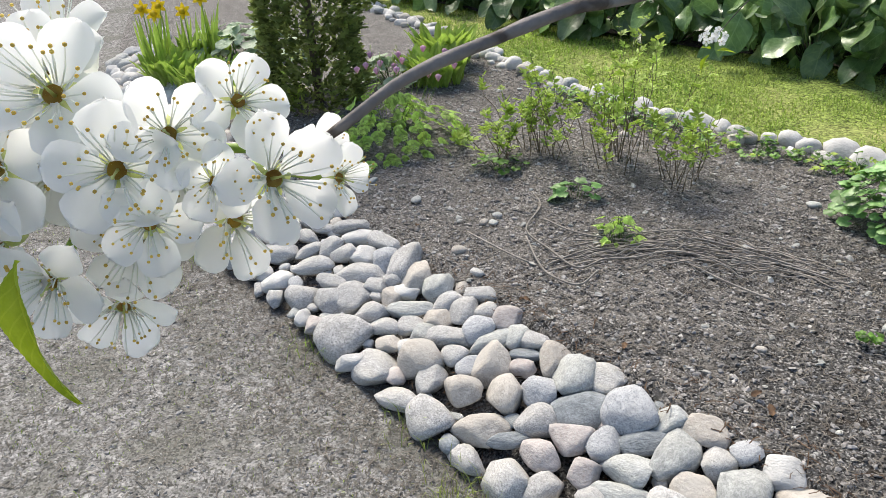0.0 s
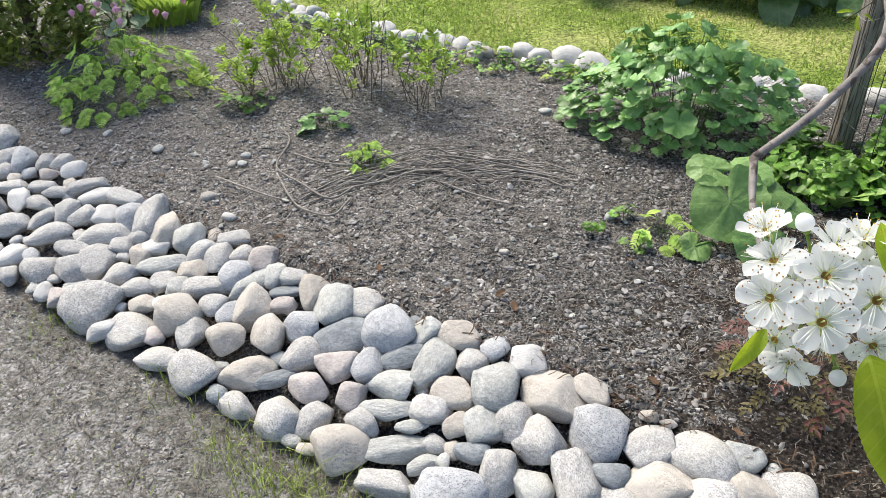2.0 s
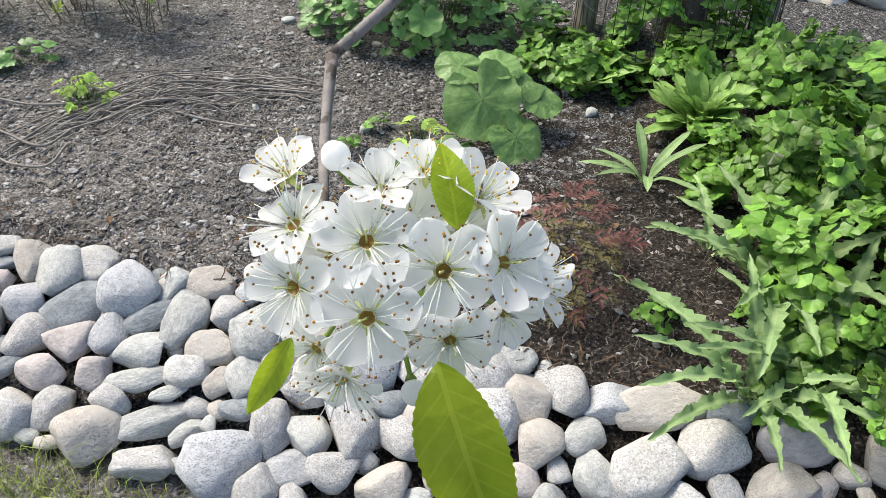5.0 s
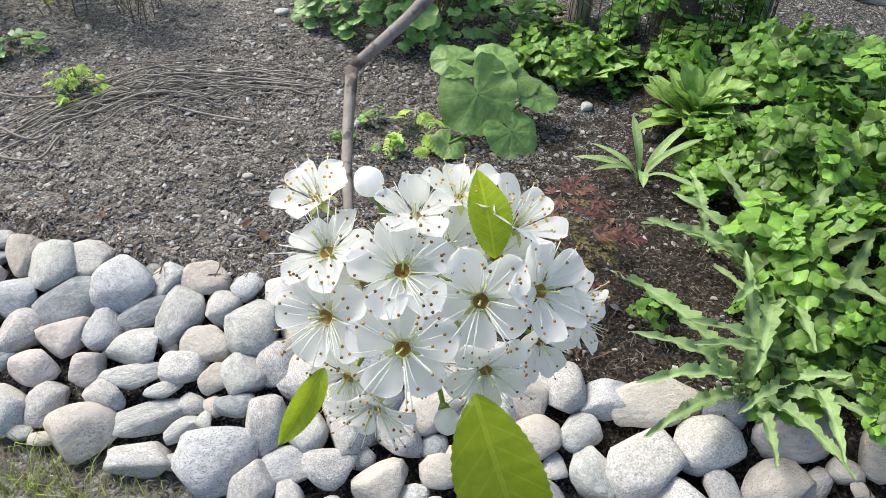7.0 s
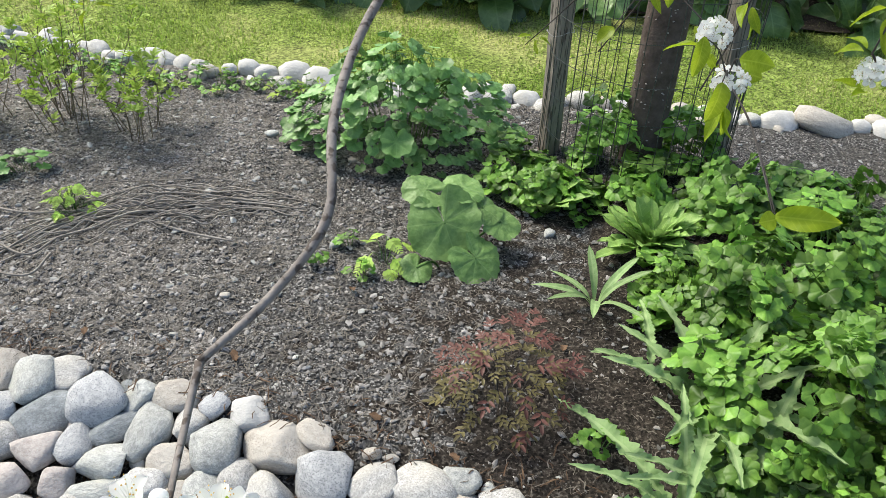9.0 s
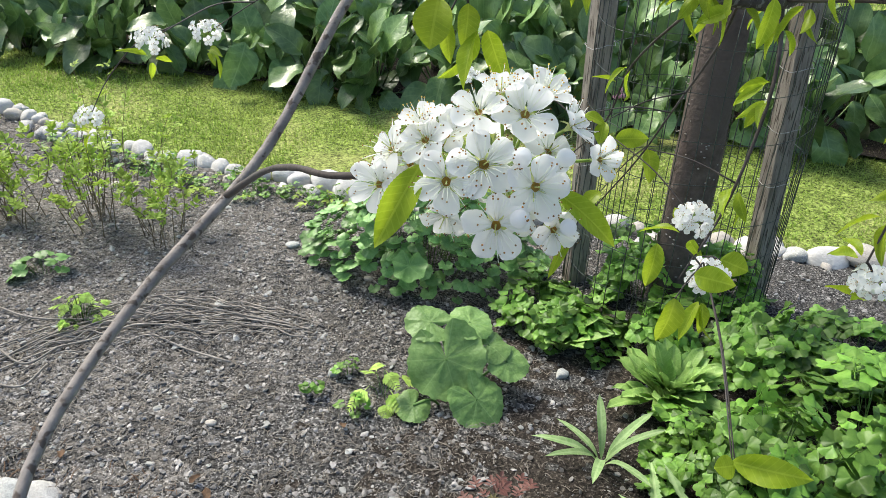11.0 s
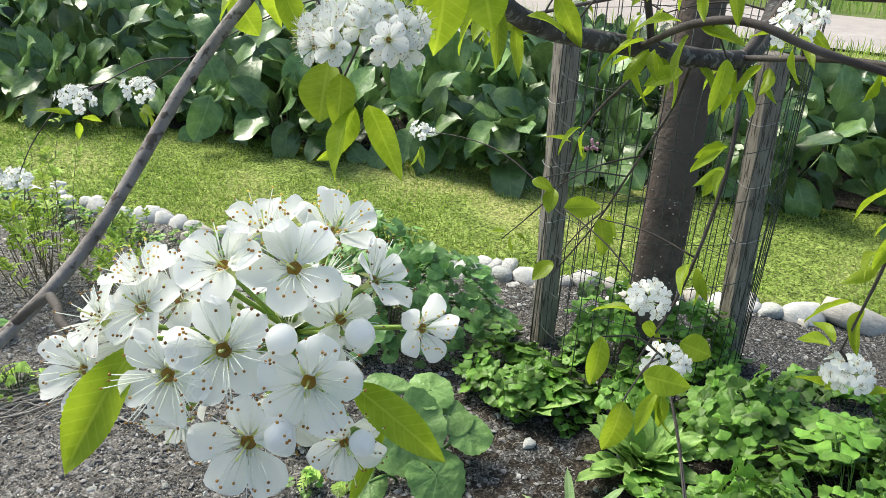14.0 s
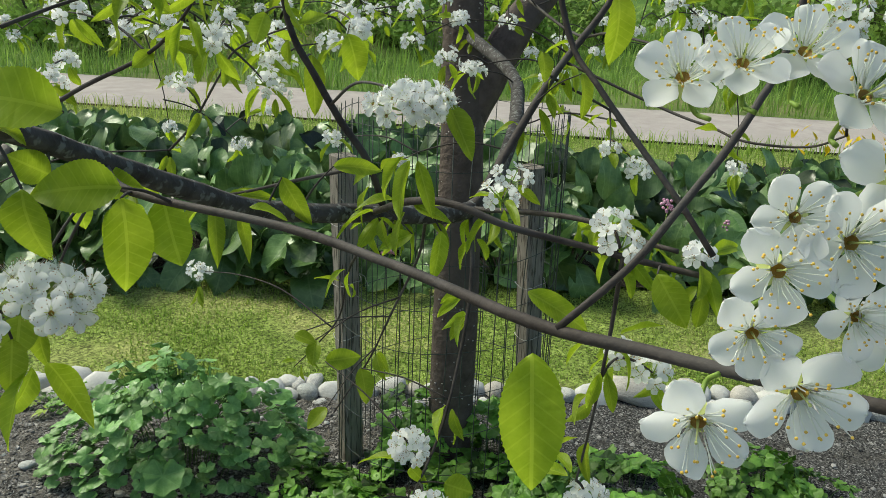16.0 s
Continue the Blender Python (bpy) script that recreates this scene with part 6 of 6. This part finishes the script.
CLUSTER_D_FLOWERS = [
    (-2.55, -4.61, -0.4, 1.49), (-0.53, -3.67, 0.75, 1.49), (-1.4, -0.76, 1.61, 1.27), (-1.82, -2.21, 1.17, 1.11),
    (0.13, -0.13, 1.8, 1.32), (0.93, 3.31, 0.9, 1.39), (-3.01, 3.99, -0.16, 1.29), (-0.14, 4.53, 0.2, 1.3),
    (-1.07, 0.44, 1.7, 1.01), (1.27, 1.27, 1.55, 1.4), (1.42, -2.2, 1.28, 1.29), (-1.65, 4.26, 0.18, 1.17),
    (2.18, -0.39, 1.43, 1.41), (2.23, 2.23, 1.04, 1.44), (0.38, -1.79, 1.55, 1.02),
]
LEAVES_A = [
    ((1.099, 0.405, 1.368), (1.083, 0.383, 1.329), 0.026),
    ((0.997, 0.633, 1.427), (0.955, 0.637, 1.445), 0.034),
    ((1.036, 0.695, 1.370), (0.991, 0.701, 1.377), 0.035),
    ((1.042, 0.722, 1.356), (1.042, 0.699, 1.304), 0.035),
    ((1.069, 0.724, 1.352), (1.068, 0.705, 1.313), 0.037),
    ((0.985, 0.706, 1.373), (0.980, 0.691, 1.337), 0.031),
    ((1.009, 0.753, 1.368), (0.988, 0.753, 1.381), 0.024),
    ((1.090, 1.078, 1.262), (1.087, 1.062, 1.238), 0.025),
    ((1.235, 0.501, 1.492), (1.235, 0.491, 1.461), 0.019),
    ((1.315, 0.743, 1.398), (1.325, 0.717, 1.357), 0.023),
    ((1.381, 0.830, 1.249), (1.365, 0.812, 1.207), 0.020),
    ((1.297, 0.905, 1.311), (1.332, 0.876, 1.314), 0.020),
]
LEAVES_B = [
    ((1.420, 1.088, 1.426), (1.429, 1.066, 1.379), 0.037),
    ((1.119, 0.430, 1.379), (1.131, 0.408, 1.371), 0.011),
    ((1.468, 0.622, 1.253), (1.467, 0.586, 1.218), 0.032),
    ((1.411, 0.924, 1.214), (1.375, 0.934, 1.205), 0.022),
    ((1.258, 0.944, 1.295), (1.269, 0.915, 1.252), 0.024),
    ((1.333, 1.019, 1.410), (1.331, 1.001, 1.350), 0.026),
    ((1.423, 0.857, 0.906), (1.440, 0.826, 0.905), 0.037),
    ((1.352, 1.118, 1.021), (1.371, 1.094, 1.018), 0.022),
    ((1.361, 1.045, 1.009), (1.393, 1.018, 1.019), 0.031),
    ((1.399, 1.017, 1.001), (1.393, 0.986, 0.970), 0.028),
    ((1.377, 1.102, 1.013), (1.361, 1.083, 0.990), 0.024),
    ((1.409, 1.131, 0.880), (1.374, 1.124, 0.866), 0.028),
]
LEAVES_C = [
    ((0.966, 0.681, 1.294), (0.960, 0.665, 1.271), 0.018),
    ((1.209, 1.177, 1.401), (1.184, 1.173, 1.386), 0.022),
    ((1.291, 1.043, 1.453), (1.275, 1.038, 1.424), 0.026),
    ((1.472, 0.662, 1.242), (1.469, 0.644, 1.226), 0.016),
    ((1.751, 1.083, 1.400), (1.748, 1.065, 1.361), 0.030),
    ((1.719, 0.970, 1.381), (1.720, 0.943, 1.332), 0.029),
    ((0.528, 0.271, 1.029), (0.520, 0.223, 1.004), 0.026),
    ((0.545, 0.292, 1.054), (0.548, 0.305, 1.073), 0.013),
    ((0.496, 0.299, 1.027), (0.479, 0.287, 1.017), 0.009),
    ((0.844, 0.437, 1.291), (0.822, 0.423, 1.269), 0.014),
    ((0.894, 0.415, 1.282), (0.909, 0.393, 1.274), 0.011),
    ((0.902, 0.413, 1.269), (0.889, 0.403, 1.253), 0.005),
]
LEAVES_D = [
    ((0.123, 0.133, 1.238), (0.124, 0.124, 1.227), 0.004),
    ((0.952, 0.821, 1.340), (0.875, 0.820, 1.343), 0.024),
    ((1.030, 0.808, 1.352), (1.071, 0.788, 1.345), 0.028),
    ((0.932, 0.839, 1.314), (0.944, 0.826, 1.289), 0.025),
    ((0.990, 0.800, 1.272), (0.976, 0.785, 1.237), 0.039),
    ((0.996, 0.794, 1.256), (0.990, 0.778, 1.226), 0.016),
    ((1.236, 0.587, 0.860), (1.270, 0.531, 0.877), 0.033),
    ((1.237, 0.583, 0.858), (1.219, 0.587, 0.856), 0.026),
    ((1.237, 0.698, 1.011), (1.253, 0.667, 1.017), 0.029),
    ((1.222, 0.701, 0.984), (1.205, 0.681, 0.948), 0.031),
    ((1.226, 0.749, 1.022), (1.210, 0.730, 0.985), 0.022),
]
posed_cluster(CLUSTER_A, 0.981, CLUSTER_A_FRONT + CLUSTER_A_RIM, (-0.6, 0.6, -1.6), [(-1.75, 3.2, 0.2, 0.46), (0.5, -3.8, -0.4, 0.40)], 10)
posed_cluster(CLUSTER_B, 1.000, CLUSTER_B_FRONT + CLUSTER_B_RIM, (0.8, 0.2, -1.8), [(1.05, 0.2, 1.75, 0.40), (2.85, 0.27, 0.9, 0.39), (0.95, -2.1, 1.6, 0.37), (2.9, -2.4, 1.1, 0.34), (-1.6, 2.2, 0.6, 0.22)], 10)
big_cluster(CLUSTER_C, CLUSTER_C_FLOWERS, (-1.0, 0.4, -1.8))
big_cluster(CLUSTER_D, CLUSTER_D_FLOWERS, (0.6, 0.2, -2.0), 0.95, False, 0.012, 1.7)


def small_cluster(p, r, n, size, meshes=None, far=False):
    """A ball of blossoms; far: too small to tell its flowers apart, so that they are joined."""
    p = Vector(p)
    g = Geo()
    spots = []
    for i in range(n):
        t = (i + 0.5) / n
        a = i * 2.4 + rng.uniform(-0.3, 0.3)
        z = 1 - 1.5 * t
        q = math.sqrt(max(0.05, 1 - z * z))
        d = Vector((q * math.cos(a), q * math.sin(a), z * (0.8 if meshes is None else 0.5)))
        spots.append((p + d * r * rng.uniform(0.62, 1.05), d + Vector((-0.2, -0.4, 0.25))))
        g.tube([p - BASE + Vector((0, 0, -0.2 * r)), spots[-1][0] - BASE - d * 0.003], 0.0007, 4)
    root = part("blossom_head", g.mesh("blossom_head", M["pedicel"]), tree, None, "small cluster of white blossoms")
    if far:
        g = Geo()
        for q, d in spots:
            m = Matrix.Translation((q - p) / size) @ d.normalized().to_track_quat("Z", "Y").to_matrix().to_4x4() @ Matrix.Rotation(rng.uniform(0, 6.3), 4, "Z")
            one = rng.choice(SMALL_GEO)
            for k in range(4):
                used = [f for f, j in zip(one.f, one.m) if j == k]
                ids = sorted({i for f in used for i in f})
                at = {i: n_ for n_, i in enumerate(ids)}
                g.add([m @ Vector(one.v[i]) for i in ids], [tuple(at[i] for i in f) for f in used], k)
        tagged(part("blossoms", g.mesh("blossoms", BLOSSOM), root, Matrix.Translation(p - BASE) @ Matrix.Scale(size, 4)), kind="stuff")
        return root
    for q, d in spots:
        flower_at(root, BASE, q, d, size, meshes or SMALL)
    return root


def tree_leaf(a, b, w, normal=None):
    a, b = Vector(a), Vector(b)
    d = b - a
    L = d.length
    n = normal or Vector((-0.35, -0.75, 0.55)) + Vector((rng.uniform(-0.4, 0.4), rng.uniform(-0.4, 0.4), rng.uniform(-0.2, 0.2)))
    m = aim(a - BASE, d, n) @ Matrix.Diagonal((0.92 * w / 0.46, L * 1.08, L, 1))
    return part("leaf", rng.choice(CHERRY), tree, m)


for rows in (LEAVES_A, LEAVES_B, LEAVES_C, LEAVES_D):
    for a, b, w in rows:
        tree_leaf(a, b, w)


def leaf_tuft(p, n, L):
    p = Vector(p)
    for i in range(n):
        d = Vector((rng.uniform(-1, 1), rng.uniform(-1, 1), rng.uniform(-1.6, 0.3))).normalized()
        tree_leaf(p + d * 0.012, p + d * (0.012 + L * rng.uniform(0.7, 1.15)), L * rng.uniform(0.28, 0.42), Vector((rng.uniform(-1, 1), rng.uniform(-1, 1), 0.8)))


NEAR_CLUSTERS = [((0.977, 0.678, 1.317), 0.032, 22), ((1.297, 0.764, 1.393), 0.036, 24), ((1.384, 0.883, 0.958), 0.024, 14), ((1.373, 0.820, 0.909), 0.024, 12), ((1.501, 0.695, 0.952), 0.026, 12), ((0.619, 2.031, 0.756), 0.03, 12), ((0.771, 1.802, 0.985), 0.036, 14), ((0.884, 1.833, 0.986), 0.034, 14), ((1.477, 1.851, 0.849), 0.026, 8), ((0.942, 0.737, 1.366), 0.02, 9)]
for p, r, n in NEAR_CLUSTERS:
    small_cluster(p, r, int(n * 1.25), 0.0112, FLOWERS if n > 20 else None)
    leaf_tuft(Vector(p) - Vector((0, 0, r)), 3, 0.045)
MID_CLUSTERS = [(1.542, 0.904, 1.267), (1.499, 0.870, 1.259), (1.486, 0.697, 1.278), (1.475, 0.672, 1.264), (1.516, 0.613, 1.264), (1.731, 2.023, 1.169), (1.330, 1.767, 1.380), (1.337, 1.452, 1.398), (1.402, 1.430, 1.425), (1.375, 1.438, 1.382), (1.177, 1.492, 1.360), (1.130, 1.397, 1.344), (1.420, 1.310, 1.385), (1.440, 1.354, 1.364), (1.694, 1.507, 1.432), (1.772, 1.456, 1.441), (1.772, 1.452, 1.381)]
HIGH_CLUSTERS = [(1.516, 2.099, 1.131), (2.179, 1.644, 1.405), (1.524, 0.693, 1.126), (1.539, 0.662, 1.115), (1.956, 1.006, 1.472), (1.982, 0.970, 1.448), (1.723, 0.625, 1.482), (1.722, 0.626, 1.455), (1.814, 0.799, 1.394), (1.682, 1.595, 1.180), (1.736, 1.437, 1.161), (1.666, 2.035, 1.088), (2.004, 1.660, 1.452), (1.147, 1.300, 1.438), (1.890, 1.051, 1.244), (1.916, 1.010, 1.217), (2.255, 1.043, 1.173)]
CROWN = [Vector((rng.uniform(1.25, 3.1), rng.uniform(1.0, 3.0), rng.uniform(1.30, 1.52))) for _ in range(190)]
CROWN = [p for p in CROWN if (p - Vector((2.3, 1.9, p.z))).length > 0.25][:105]
for i, p in enumerate(MID_CLUSTERS + HIGH_CLUSTERS + CROWN):
    small_cluster(p, rng.uniform(0.014, 0.026), rng.randrange(6, 11), 0.0105, None, i >= len(MID_CLUSTERS + HIGH_CLUSTERS))
    leaf_tuft(p, 3, 0.042)
# twigs to the clusters that hang free of the drawn branches, and leaves along the twigs
JOINTS = [Vector(p) for d in (BRANCHES, TWIGS, TWIGS_FINE, TWIGS_HIGH) for line in d.values() for p in smooth_line(line, 3)]
ENDS = [Vector(q) for q in [q for q, _, _ in NEAR_CLUSTERS[1:]] + MID_CLUSTERS + HIGH_CLUSTERS + CROWN]
BOUGHS = list(JOINTS)
for p in sorted(ENDS, key=lambda e: min((q - e).length for q in JOINTS)):
    j = min(BOUGHS, key=lambda q: (q - p).length + (0.12 if q.z < p.z - 0.05 else 0))
    if (j - p).length > 0.01:
        BOUGHS += [j.lerp(p, 0.5) + Vector((0, 0, 0.08 * (j - p).length)), j.lerp(p, 0.8) + Vector((0, 0, 0.05 * (j - p).length))]
        limb("twig", [j, j.lerp(p, 0.35) + Vector((0, 0, 0.10 * (j - p).length)), j.lerp(p, 0.7) + Vector((rng.uniform(-0.03, 0.03), rng.uniform(-0.03, 0.03), 0.07)) * (j - p).length, p], 0.0019, 0.0010, "twig", 5)
for j in rng.sample([q for q in JOINTS if q.y > 0.6], 70):
    leaf_tuft(j, rng.randrange(2, 4), 0.045)
for rows in (LEAVES_A, LEAVES_B, LEAVES_C, LEAVES_D):
    for a, b, w in rows:
        a = Vector(a)
        j = min(BOUGHS, key=lambda q: (q - a).length + 3 * max(0.0, abs(q.z - a.z) - 0.12))
        if 0.02 < (j - a).length < 0.32 and a.x > 0.93:
            limb("twig", [j, j.lerp(a, 0.5) + Vector((0, 0, 0.06 * (j - a).length)), a], 0.0014, 0.0008, "twig", 5)
